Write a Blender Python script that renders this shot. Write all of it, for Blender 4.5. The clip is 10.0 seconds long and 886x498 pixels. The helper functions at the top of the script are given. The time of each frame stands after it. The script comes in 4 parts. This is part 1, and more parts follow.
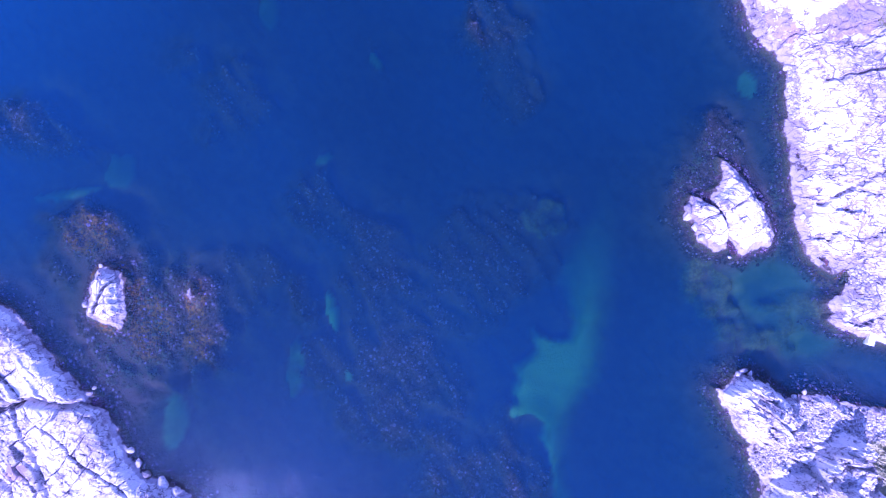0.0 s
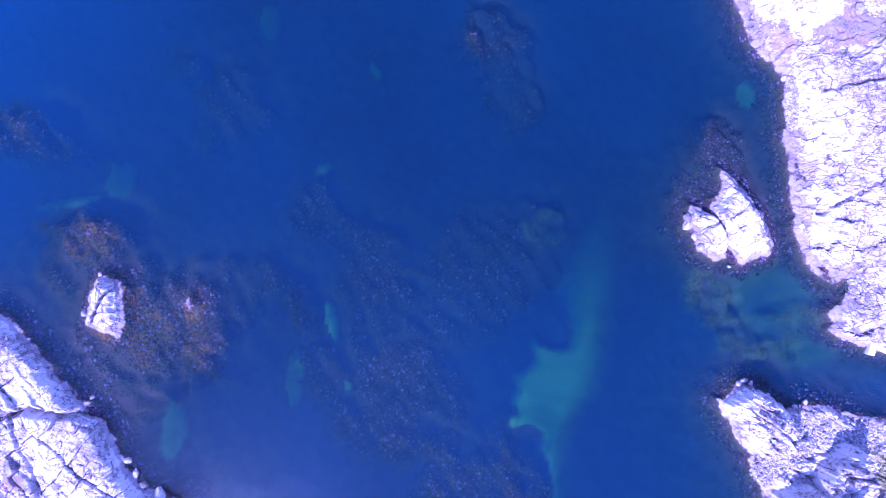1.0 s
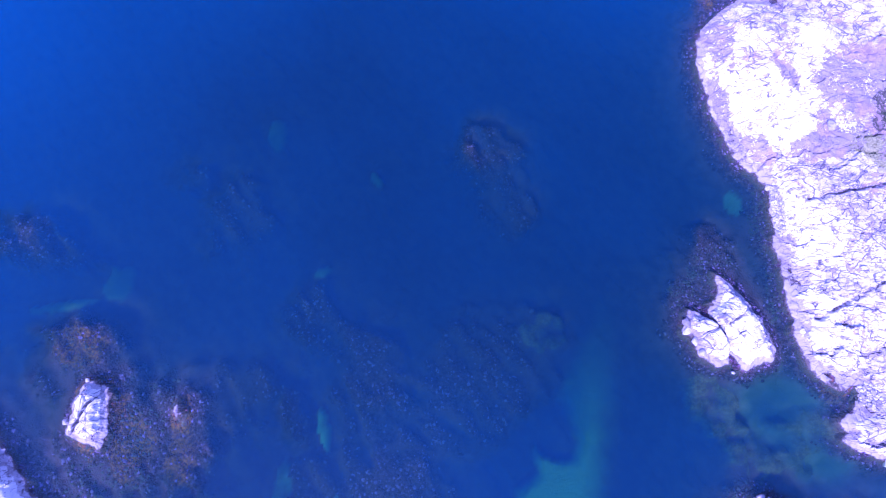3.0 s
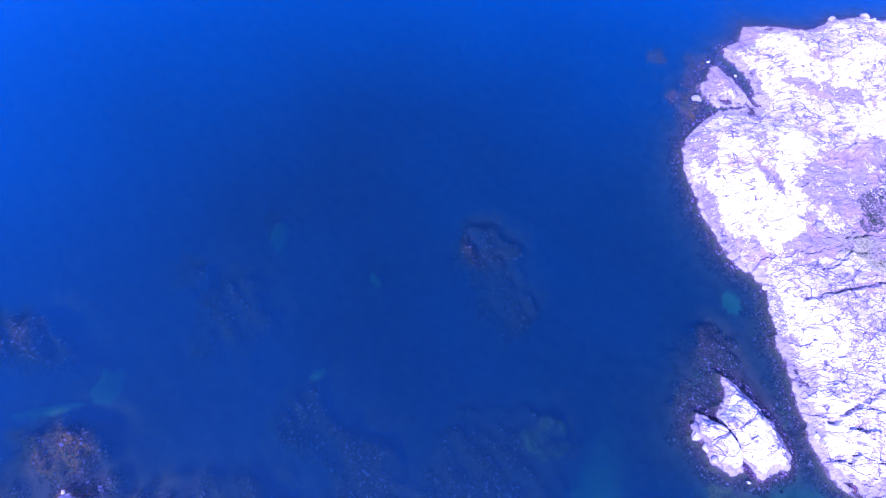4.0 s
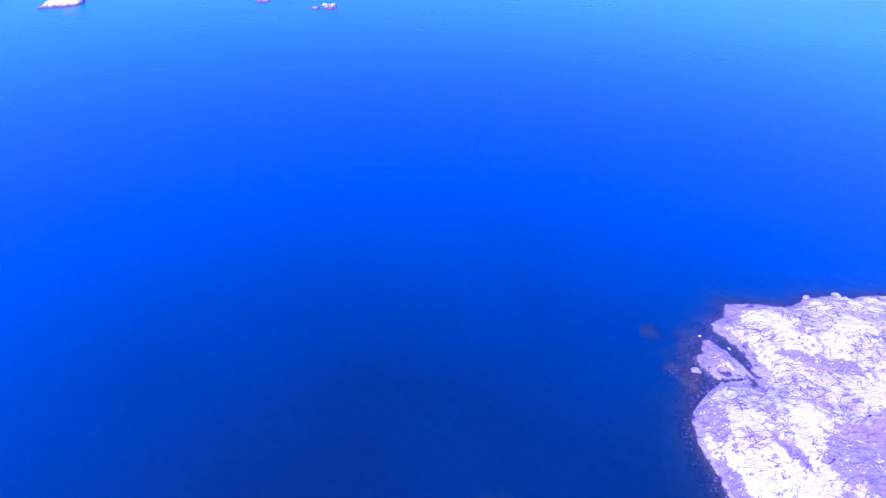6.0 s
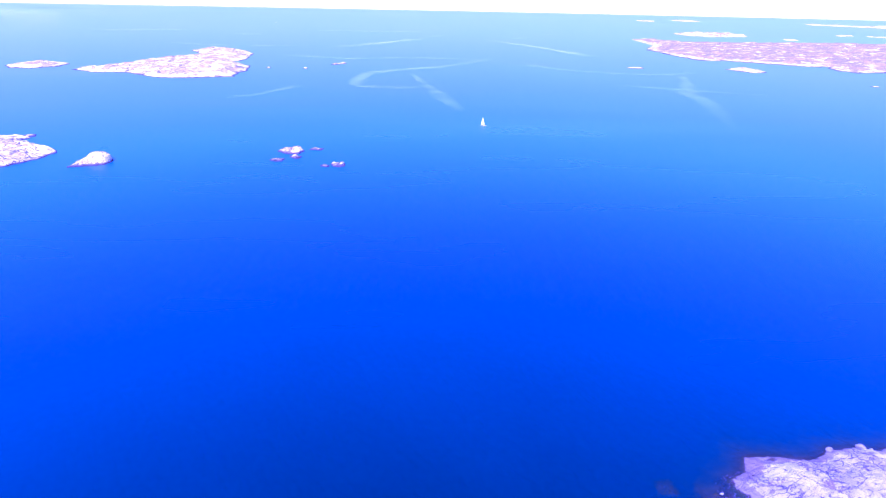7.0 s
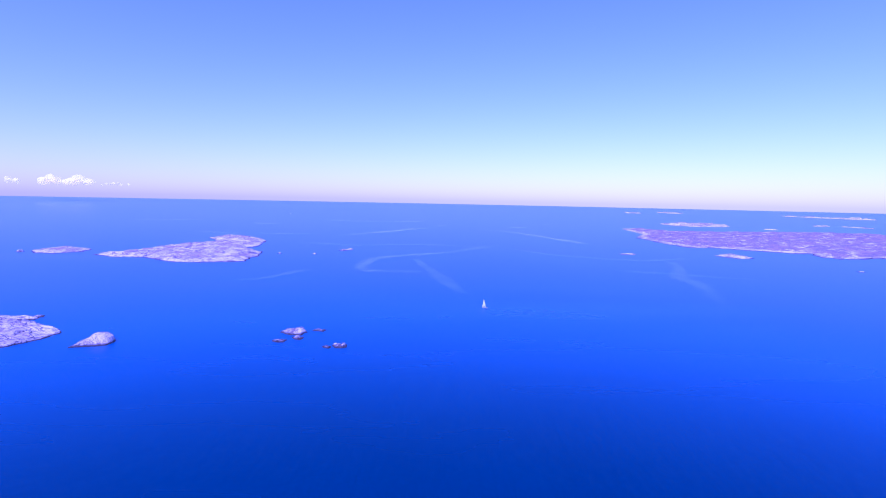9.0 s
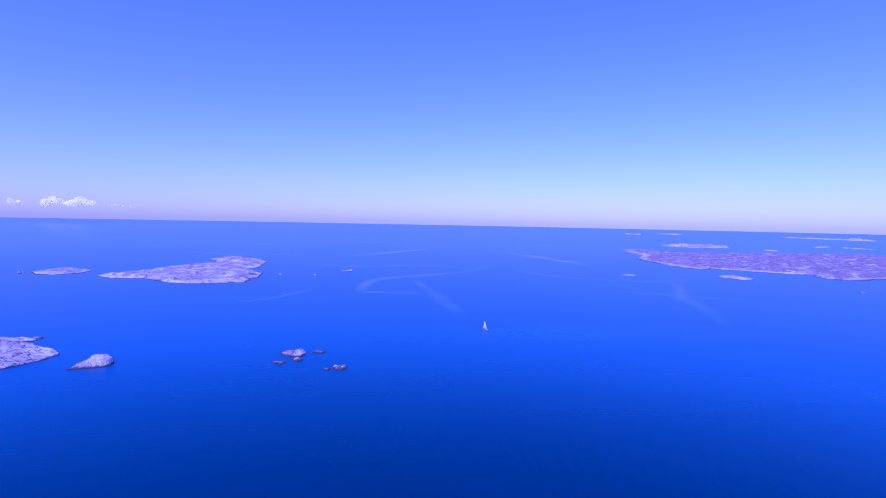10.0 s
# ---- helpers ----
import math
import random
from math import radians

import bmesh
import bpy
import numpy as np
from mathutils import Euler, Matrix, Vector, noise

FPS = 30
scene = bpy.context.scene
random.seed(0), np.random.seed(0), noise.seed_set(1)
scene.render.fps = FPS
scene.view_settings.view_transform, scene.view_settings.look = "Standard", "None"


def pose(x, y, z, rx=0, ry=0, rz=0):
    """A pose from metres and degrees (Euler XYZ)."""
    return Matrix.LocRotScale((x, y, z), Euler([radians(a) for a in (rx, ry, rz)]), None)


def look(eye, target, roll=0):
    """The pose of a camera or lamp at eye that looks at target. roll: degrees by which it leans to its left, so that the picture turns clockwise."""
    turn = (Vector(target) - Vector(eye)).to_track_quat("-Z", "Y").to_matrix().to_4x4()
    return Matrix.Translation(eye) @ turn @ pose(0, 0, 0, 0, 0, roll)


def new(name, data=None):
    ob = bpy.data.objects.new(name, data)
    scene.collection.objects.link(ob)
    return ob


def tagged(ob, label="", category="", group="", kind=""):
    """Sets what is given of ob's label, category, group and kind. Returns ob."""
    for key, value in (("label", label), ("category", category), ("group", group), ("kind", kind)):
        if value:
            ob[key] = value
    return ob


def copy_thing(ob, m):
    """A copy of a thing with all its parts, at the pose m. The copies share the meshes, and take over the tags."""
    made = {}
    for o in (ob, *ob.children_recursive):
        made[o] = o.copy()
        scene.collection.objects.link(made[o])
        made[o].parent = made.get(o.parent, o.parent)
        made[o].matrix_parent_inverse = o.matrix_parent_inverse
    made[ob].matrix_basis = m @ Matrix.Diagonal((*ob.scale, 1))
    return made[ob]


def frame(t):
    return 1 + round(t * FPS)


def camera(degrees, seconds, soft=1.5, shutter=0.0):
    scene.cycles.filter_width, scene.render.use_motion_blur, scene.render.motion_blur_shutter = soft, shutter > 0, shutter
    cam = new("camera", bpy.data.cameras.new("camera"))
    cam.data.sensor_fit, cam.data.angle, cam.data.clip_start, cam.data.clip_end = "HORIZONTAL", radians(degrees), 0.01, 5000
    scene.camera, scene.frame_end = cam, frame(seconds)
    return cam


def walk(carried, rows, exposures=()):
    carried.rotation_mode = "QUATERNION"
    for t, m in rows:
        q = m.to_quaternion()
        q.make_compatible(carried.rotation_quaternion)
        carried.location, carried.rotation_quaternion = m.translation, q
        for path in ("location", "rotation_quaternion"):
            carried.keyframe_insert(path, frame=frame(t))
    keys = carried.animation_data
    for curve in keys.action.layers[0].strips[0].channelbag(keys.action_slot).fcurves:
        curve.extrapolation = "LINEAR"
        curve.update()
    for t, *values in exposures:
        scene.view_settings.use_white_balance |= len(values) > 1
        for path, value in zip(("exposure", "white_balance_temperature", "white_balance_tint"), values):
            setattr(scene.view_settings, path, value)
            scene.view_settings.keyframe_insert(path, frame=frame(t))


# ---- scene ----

# The camera hangs still 120 m over the sea and tilts up from straight down to the horizon.
H = 120.0
cam = camera(77.75, 10.0, soft=1.1)
walk(cam, [
    (0.0, pose(0, 0, H, 1.18, -1.04, 0.00)),
    (0.5, pose(0, 0, H, 1.37, -1.02, 0.07)),
    (1.0, pose(0, 0, H, 2.13, -1.08, 0.06)),
    (1.5, pose(0, 0, H, 3.22, -1.13, 0.08)),
    (2.0, pose(0, 0, H, 6.05, -1.17, 0.09)),
    (2.2, pose(0, 0, H, 7.40, -1.21, 0.08)),
    (3.3, pose(0, 0, H, 15.46, -1.36, 0.13)),
    (3.5, pose(0, 0, H, 17.41, -1.38, 0.08)),
    (4.0, pose(0, 0, H, 23.32, -1.44, 0.05)),
    (4.5, pose(0, 0, H, 29.69, -1.43, -0.07)),
    (5.0, pose(0, 0, H, 37.14, -1.30, -0.07)),
    (5.5, pose(0, 0, H, 43.82, -1.21, -0.04)),
    (5.7, pose(0, 0, H, 46.68, -1.24, 0.08)),
    (6.8, pose(0, 0, H, 63.30, -1.06, 0.11)),
    (7.0, pose(0, 0, H, 66.21, -1.07, 0.12)),
    (7.5, pose(0, 0, H, 73.00, -1.10, 0.18)),
    (8.0, pose(0, 0, H, 80.35, -1.13, 0.24)),
    (8.5, pose(0, 0, H, 83.05, -1.16, 0.28)),
    (9.0, pose(0, 0, H, 84.95, -1.16, 0.34)),
    (9.5, pose(0, 0, H, 87.16, -1.17, 0.36)),
    (10.0, pose(0, 0, H, 87.16, -1.13, 0.40)),
], exposures=[
    (0.0, 1.8, 4560, 79), (2.0, 1.78, 4520, 80), (4.0, 1.7, 4430, 83), (5.5, 1.6, 4350, 90), (7.0, 1.18, 4330, 107), (7.5, 1.0, 4330, 108), (8.0, 0.53, 4320, 107),
    (8.5, 0.14, 4280, 102), (9.0, -0.12, 4230, 95), (9.5, -0.38, 4150, 89), (10.0, -0.56, 4120, 85)])

# ---- world and sun ----
SUN_AZIMUTH, SUN_HEIGHT = radians(211), radians(48)   # clockwise from +y; behind the camera, to its left
world = bpy.data.worlds.new("sky")
scene.world = world
world.use_nodes = True
wn = world.node_tree
sky = wn.nodes.new("ShaderNodeTexSky")
sky.sky_type, sky.sun_disc = "NISHITA", False
sky.sun_elevation, sky.sun_rotation = SUN_HEIGHT, SUN_AZIMUTH
sky.altitude, sky.air_density, sky.dust_density, sky.ozone_density = 0, 1.0, 0.6, 0.9
wn.links.new(sky.outputs[0], wn.nodes["Background"].inputs[0])
wn.nodes["Background"].inputs[1].default_value = 0.15
sun = new("sun", bpy.data.lights.new("sun", "SUN"))
sun.data.energy, sun.data.angle, sun.data.color = 4.0, radians(0.53), (1.0, 0.95, 0.88)
to_sun = Vector((math.sin(SUN_AZIMUTH) * math.cos(SUN_HEIGHT), math.cos(SUN_AZIMUTH) * math.cos(SUN_HEIGHT), math.sin(SUN_HEIGHT)))
sun.matrix_world = look(to_sun * 300, (0, 0, 0))

# ---- fields: noise, cells and distances over the plan ----
def lattice(ix, iy, seed):
    h = (ix.astype(np.int64) * 374761393 + iy.astype(np.int64) * 668265263 + seed * 974634541) & 0xFFFFFFFF
    h = ((h ^ (h >> 13)) * 1274126177) & 0xFFFFFFFF
    h = ((h ^ (h >> 16)) * 2246822519) & 0xFFFFFFFF
    return ((h ^ (h >> 15)) & 0xFFFFFF) / float(0x1000000)


def soft_noise(x, y, seed=0):
    """Gradient noise, about -0.7 to 0.7."""
    ix, iy = np.floor(x), np.floor(y)
    fx, fy = x - ix, y - iy
    u, v = fx ** 3 * (fx * (fx * 6 - 15) + 10), fy ** 3 * (fy * (fy * 6 - 15) + 10)

    def corner(a, b):
        ang = lattice(ix + a, iy + b, seed) * 2 * math.pi
        return np.cos(ang) * (fx - a) + np.sin(ang) * (fy - b)
    low = corner(0, 0) * (1 - u) + corner(1, 0) * u
    high = corner(0, 1) * (1 - u) + corner(1, 1) * u
    return low * (1 - v) + high * v


def fbm(x, y, size, octaves=4, seed=0, gain=0.5):
    total, amp = np.zeros_like(x), 1.0
    for i in range(octaves):
        total += amp * soft_noise(x / size + 17.3 * i, y / size - 9.1 * i, seed + i)
        amp, size = amp * gain, size * 0.5
    return total


def cells(x, y, size, seed):
    """Irregular cells: distance to the border between two cells, a random number of the cell, and the offset from its middle."""
    x, y = x / size, y / size
    ix, iy = np.floor(x), np.floor(y)
    f1 = np.full(x.shape, 9.0)
    f2 = np.full(x.shape, 9.0)
    who, ox, oy = np.zeros_like(x), np.zeros_like(x), np.zeros_like(x)
    for a in (-1, 0, 1):
        for b in (-1, 0, 1):
            cx = ix + a + lattice(ix + a, iy + b, seed)
            cy = iy + b + lattice(ix + a, iy + b, seed + 1)
            d = np.hypot(x - cx, y - cy)
            near = d < f1
            f2 = np.where(near, f1, np.minimum(f2, d))
            who = np.where(near, lattice(ix + a, iy + b, seed + 2), who)
            ox, oy = np.where(near, x - cx, ox), np.where(near, y - cy, oy)
            f1 = np.where(near, d, f1)
    return (f2 - f1) * size, who, ox * size, oy * size


def breaks(t, seed):
    """Uneven steps along a line: the number of the step, the distance to the nearest break, the distance from the step's middle, and a random number of that break."""
    i = np.floor(t)
    edge = i + 0.8 * lattice(i, i * 0 + seed, seed)
    i = np.where(t < edge, i - 1, i)
    low = i + 0.8 * lattice(i, i * 0 + seed, seed)
    high = i + 1 + 0.8 * lattice(i + 1, i * 0 + seed, seed)
    near = np.where(t - low < high - t, i, i + 1)
    return i, np.minimum(t - low, high - t), t - 0.5 * (low + high), lattice(near, near * 0 + 7, seed + 1)


def jointed(u, v, size, long, seed):
    """Straight-edged blocks, as jointing parts granite: strips along u, each broken across at its own places."""
    strip, du, mu, open_u = breaks(v / size, seed)
    shift = lattice(strip, strip * 0 + 3, seed + 5) * 9.0
    block, dv, mv, open_v = breaks(u / (size * long) + shift + strip * 17, seed + 2)
    who = lattice(block, strip, seed + 9)
    gap_u, gap_v = du * size + 0.5 * ramp(open_u, 0.3, 0.65), dv * size * long + 0.5 * ramp(open_v, 0.25, 0.6)
    return np.minimum(gap_u, gap_v), who, mv * size * long, mu * size


def ramp(v, a, b):
    t = np.clip((v - a) / (b - a), 0, 1)
    return t * t * (3 - 2 * t)


def shore_distance(x, y, outline):
    """Metres from the shoreline: positive on land, negative at sea."""
    best = np.full(x.shape, 1e12)
    inside = np.zeros(x.shape, bool)
    for (ax, ay), (bx, by) in zip(outline, outline[1:] + outline[:1]):
        ex, ey = bx - ax, by - ay
        t = np.clip(((x - ax) * ex + (y - ay) * ey) / (ex * ex + ey * ey), 0, 1)
        best = np.minimum(best, (x - ax - t * ex) ** 2 + (y - ay - t * ey) ** 2)
        if ay != by:
            inside ^= ((ay > y) != (by > y)) & (x < (bx - ax) * (y - ay) / (by - ay) + ax)
    return np.where(inside, 1, -1) * np.sqrt(best)


def line_distance(x, y, points):
    best = np.full(x.shape, 1e12)
    for (ax, ay), (bx, by) in zip(points, points[1:]):
        ex, ey = bx - ax, by - ay
        t = np.clip(((x - ax) * ex + (y - ay) * ey) / (ex * ex + ey * ey), 0, 1)
        best = np.minimum(best, (x - ax - t * ex) ** 2 + (y - ay - t * ey) ** 2)
    return np.sqrt(best)


def blob(x, y, cx, cy, rx, ry, turn=0.0, rough=0.35, seed=5):
    """1 in the middle of an uneven oval, 0 outside."""
    out = np.zeros_like(x)
    reach = 1.7 * max(rx, ry)
    at = (abs(x - cx) < reach) & (abs(y - cy) < reach)
    x, y = x[at], y[at]
    c, s = math.cos(radians(turn)), math.sin(radians(turn))
    u, v = ((x - cx) * c + (y - cy) * s) / rx, (-(x - cx) * s + (y - cy) * c) / ry
    out[at] = 1 - ramp(np.hypot(u, v) + rough * fbm(x, y, 0.8 * min(rx, ry) + 1, 4, seed), 0.55, 1.1)
    return out


def sea_rise(r):
    """The sea sheet lifts towards its rim, so that its edge lies at the true horizon."""
    return 90.0 * (np.maximum(0, r - 2200) / 2700) ** 2


# ---- mesh helpers ----
def sheet(name, x, y, z, keep=None, masks=None, material=None, smooth=True):
    """A mesh over a grid of plan points; keep: which vertices belong to it; masks: values for the material, vertex by vertex."""
    rows, cols = x.shape
    index = np.arange(rows * cols).reshape(rows, cols)
    quads = np.stack([index[:-1, :-1], index[:-1, 1:], index[1:, 1:], index[1:, :-1]], -1).reshape(-1, 4)
    if keep is not None:
        quads = quads[keep.ravel()[quads].any(1)]
    used = np.zeros(rows * cols, bool)
    used[quads] = True
    renum = np.cumsum(used) - 1
    quads = renum[quads]
    co = np.stack([x.ravel(), y.ravel(), z.ravel()], -1)[used]
    me = bpy.data.meshes.new(name)
    me.vertices.add(len(co))
    me.vertices.foreach_set("co", co.astype(np.float32).ravel())
    me.loops.add(quads.size)
    me.loops.foreach_set("vertex_index", quads.astype(np.int32).ravel())
    me.polygons.add(len(quads))
    me.polygons.foreach_set("loop_start", np.arange(0, quads.size, 4, dtype=np.int32))
    me.polygons.foreach_set("use_smooth", np.full(len(quads), smooth))
    for key, values in (masks or {}).items():
        me.attributes.new(key, "FLOAT", "POINT").data.foreach_set("value", values.ravel()[used].astype(np.float32))
    me.update(calc_edges=True)
    me.validate()
    if material:
        me.materials.append(material)
    return new(name, me)


def pieces(name, x, y, z, keep, ids, masks, mat, parent, rounded=True):
    """The same, cut along the joints into one mesh for each piece of the rock."""
    rows, cols = x.shape
    index = np.arange(rows * cols).reshape(rows, cols)
    quads = np.stack([index[:-1, :-1], index[:-1, 1:], index[1:, 1:], index[1:, :-1]], -1).reshape(-1, 4)
    quads = quads[keep.ravel()[quads].any(1)]
    owner = np.unique(ids.ravel()[quads[:, 0]], return_inverse=True)[1].astype(np.int64)
    key, own_face = np.unique(owner[:, None] * (rows * cols) + quads, return_inverse=True)   # split what does not hang together
    own_face = own_face.reshape(-1, 4)
    mark = np.arange(len(key))
    while True:
        low = mark[own_face].min(1)
        after = mark.copy()
        for k in range(4):
            np.minimum.at(after, own_face[:, k], low)
        after = after[after]
        if (after == mark).all():
            break
        mark = after
    owner = mark[own_face[:, 0]]
    co = np.stack([x.ravel(), y.ravel(), z.ravel()], -1).astype(np.float32)
    order = np.argsort(owner, kind="stable")
    quads, owner = quads[order], owner[order]
    starts = np.concatenate([[0], np.nonzero(np.diff(owner))[0] + 1, [len(owner)]])
    for a, b in zip(starts, starts[1:]):
        own, face = np.unique(quads[a:b], return_inverse=True)
        face = face.reshape(-1, 4)
        me = bpy.data.meshes.new(name)
        me.vertices.add(len(own))
        me.vertices.foreach_set("co", co[own].ravel())
        me.loops.add(face.size)
        me.loops.foreach_set("vertex_index", face.astype(np.int32).ravel())
        me.polygons.add(len(face))
        me.polygons.foreach_set("loop_start", np.arange(0, face.size, 4, dtype=np.int32))
        me.polygons.foreach_set("use_smooth", np.full(len(face), rounded))
        for key, values in masks.items():
            me.attributes.new(key, "FLOAT", "POINT").data.foreach_set("value", values.ravel()[own].astype(np.float32))
        me.update(calc_edges=True)
        me.materials.append(mat)
        new(name, me).parent = parent


def mesh_of(name, bm, material, smooth=False):
    me = bpy.data.meshes.new(name)
    bm.to_mesh(me)
    bm.free()
    me.materials.append(material)
    if smooth:
        for p in me.polygons:
            p.use_smooth = True
    return me


def part(name, bm, material, parent, label="", smooth=False):
    ob = new(name, mesh_of(name, bm, material, smooth))
    ob.parent = parent
    return tagged(ob, label)


def thing(name, m, label, category, group="", kind=""):
    ob = new(name)
    ob.empty_display_size = 0.5
    ob.matrix_world = m
    return tagged(ob, label, category, group, kind)


def box(size, at=(0, 0, 0), bevel=0.0, turn=0.0):
    bm = bmesh.new()
    bmesh.ops.create_cube(bm, size=1, matrix=pose(*at, 0, 0, turn) @ Matrix.Diagonal((*size, 1)))
    if bevel:
        bmesh.ops.bevel(bm, geom=bm.edges[:], offset=bevel, segments=2, affect="EDGES", profile=0.6)
    return bm


# ---- materials ----
def material(name):
    m = bpy.data.materials.new(name)
    m.use_nodes = True
    return m, m.node_tree.nodes, m.node_tree.links, m.node_tree.nodes["Principled BSDF"]


def noise_node(nodes, links, where, scale, detail=5.0, rough=0.55, stretch=None):
    n = nodes.new("ShaderNodeTexNoise")
    n.inputs["Scale"].default_value, n.inputs["Detail"].default_value, n.inputs["Roughness"].default_value = scale, detail, rough
    if stretch:
        mp = nodes.new("ShaderNodeMapping")
        mp.inputs["Scale"].default_value, mp.inputs["Rotation"].default_value = stretch[0], stretch[1]
        links.new(where, mp.inputs[0])
        where = mp.outputs[0]
    links.new(where, n.inputs["Vector"])
    return n.outputs["Fac"]


def remap(nodes, links, value, a, b, c=0.0, d=1.0):
    n = nodes.new("ShaderNodeMapRange")
    n.interpolation_type = "SMOOTHSTEP"
    for i, v in enumerate((a, b, c, d), 1):
        n.inputs[i].default_value = v
    links.new(value, n.inputs[0])
    return n.outputs[0]


def blend(nodes, links, fac, a, b, mode="MIX"):
    n = nodes.new("ShaderNodeMix")
    n.data_type, n.blend_type = "RGBA", mode
    for sock, v in ((n.inputs[0], fac), (n.inputs[6], a), (n.inputs[7], b)):
        if isinstance(v, (int, float)):
            sock.default_value = v
        elif isinstance(v, tuple):
            sock.default_value = (*v, 1)
        else:
            links.new(v, sock)
    return n.outputs[2]


def calc(nodes, links, op, a, b=None):
    n = nodes.new("ShaderNodeMath")
    n.operation = op
    for sock, v in zip(n.inputs, (a, b)):
        if v is None:
            continue
        if isinstance(v, (int, float)):
            sock.default_value = v
        else:
            links.new(v, sock)
    return n.outputs[0]


def attribute(nodes, key):
    n = nodes.new("ShaderNodeAttribute")
    n.attribute_name = key
    return n.outputs["Fac"]


def relief(nodes, links, height, strength, distance, bsdf, under=None):
    n = nodes.new("ShaderNodeBump")
    n.inputs["Strength"].default_value, n.inputs["Distance"].default_value = strength, distance
    links.new(height, n.inputs["Height"])
    if under:
        links.new(under, n.inputs["Normal"])
    if bsdf:
        links.new(n.outputs[0], bsdf.inputs["Normal"])
    return n.outputs[0]


def granite(name, pale, grey, fine=1.0, bands=True, wash=1.0, belt=1.0, earth=((0.14, 0.105, 0.10), (0.21, 0.165, 0.16))):
    """Bare weathered granite: pale where washed clean, greyer in patches, thin soil and turf by masks, a dark weed belt at the waterline."""
    m, nodes, links, bsdf = material(name)
    where = nodes.new("ShaderNodeNewGeometry").outputs["Position"]
    big = noise_node(nodes, links, where, 0.09 * fine, 6)
    mid = noise_node(nodes, links, where, 0.55 * fine, 6, 0.62)
    grain = noise_node(nodes, links, where, 6.0 * fine, 4, 0.7)
    streak = noise_node(nodes, links, where, 0.5 * fine, 5, 0.6, ((0.25, 1.6, 1.0), (0, 0, radians(20))))
    col = blend(nodes, links, remap(nodes, links, big, 0.42, 0.62), pale, tuple(0.5 * (a + b) for a, b in zip(pale, grey)))
    patchy = calc(nodes, links, "ADD", mid, calc(nodes, links, "MULTIPLY", calc(nodes, links, "SUBTRACT", big, 0.5), 0.5))
    col = blend(nodes, links, remap(nodes, links, patchy, 0.585, 0.61, 0, 0.85), col, grey)
    col = blend(nodes, links, remap(nodes, links, streak, 0.62, 0.66, 0, 0.7), col, (grey[0] * 0.8, grey[1] * 0.78, grey[2] * 0.8))
    col = blend(nodes, links, remap(nodes, links, grain, 0.3, 0.7, 0.0, 0.35), col, (grey[0] * 0.6, grey[1] * 0.58, grey[2] * 0.6))
    lines = nodes.new("ShaderNodeTexVoronoi")   # hairline cracks
    lines.feature = "DISTANCE_TO_EDGE"
    lines.inputs["Scale"].default_value = 0.75 * fine
    bent = nodes.new("ShaderNodeMapping")
    bent.inputs["Scale"].default_value, bent.inputs["Rotation"].default_value = (0.55, 1.3, 0.6), (0, 0, radians(-12))
    wob = nodes.new("ShaderNodeVectorMath")
    wob.operation = "ADD"
    far = nodes.new("ShaderNodeTexNoise")
    far.inputs["Scale"].default_value = 0.8 * fine
    links.new(where, far.inputs["Vector"])
    links.new(where, wob.inputs[0])
    links.new(far.outputs["Color"], wob.inputs[1])
    links.new(wob.outputs[0], bent.inputs[0])
    links.new(bent.outputs[0], lines.inputs["Vector"])
    hair = calc(nodes, links, "MULTIPLY", remap(nodes, links, lines.outputs["Distance"], 0.01, 0.05, 1, 0), remap(nodes, links, patchy, 0.47, 0.56, 0, 1))
    wide = nodes.new("ShaderNodeTexVoronoi")   # and longer ones
    wide.feature = "DISTANCE_TO_EDGE"
    wide.inputs["Scale"].default_value = 0.24 * fine
    links.new(bent.outputs[0], wide.inputs["Vector"])
    long_crack = calc(nodes, links, "MULTIPLY", remap(nodes, links, wide.outputs["Distance"], 0.006, 0.028, 1, 0), remap(nodes, links, big, 0.40, 0.5, 0, 1))
    hair = calc(nodes, links, "MAXIMUM", hair, long_crack)
    col = blend(nodes, links, calc(nodes, links, "MULTIPLY", hair, 0.85), col, (0.03, 0.025, 0.03))
    if bands:
        soil = attribute(nodes, "soil")
        ground_col = blend(nodes, links, remap(nodes, links, mid, 0.35, 0.65), *earth)
        crumb = noise_node(nodes, links, where, 2.2 * fine, 5, 0.7)
        ground_col = blend(nodes, links, remap(nodes, links, big, 0.45, 0.58, 0, 0.8), ground_col, (earth[1][0] * 1.2, earth[1][1] * 1.03, earth[1][2] * 1.05))
        ragged = calc(nodes, links, "ADD", soil, calc(nodes, links, "MULTIPLY", calc(nodes, links, "SUBTRACT", mid, 0.5), 2.0))
        ragged = calc(nodes, links, "ADD", ragged, calc(nodes, links, "MULTIPLY", calc(nodes, links, "SUBTRACT", crumb, 0.5), 1.3))
        col = blend(nodes, links, remap(nodes, links, ragged, 0.42, 0.55, 0, 0.95), col, ground_col)
        turf = attribute(nodes, "turf")
        turf_r = calc(nodes, links, "ADD", turf, calc(nodes, links, "MULTIPLY", calc(nodes, links, "SUBTRACT", mid, 0.5), 1.2))
        turf_col = blend(nodes, links, remap(nodes, links, grain, 0.35, 0.65), (0.14, 0.13, 0.062), (0.21, 0.195, 0.095))
        col = blend(nodes, links, remap(nodes, links, turf_r, 0.42, 0.6, 0, 0.95), col, turf_col)
        joint = calc(nodes, links, "MULTIPLY", attribute(nodes, "joint"), remap(nodes, links, streak, 0.3, 0.6, 0.35, 1.0))
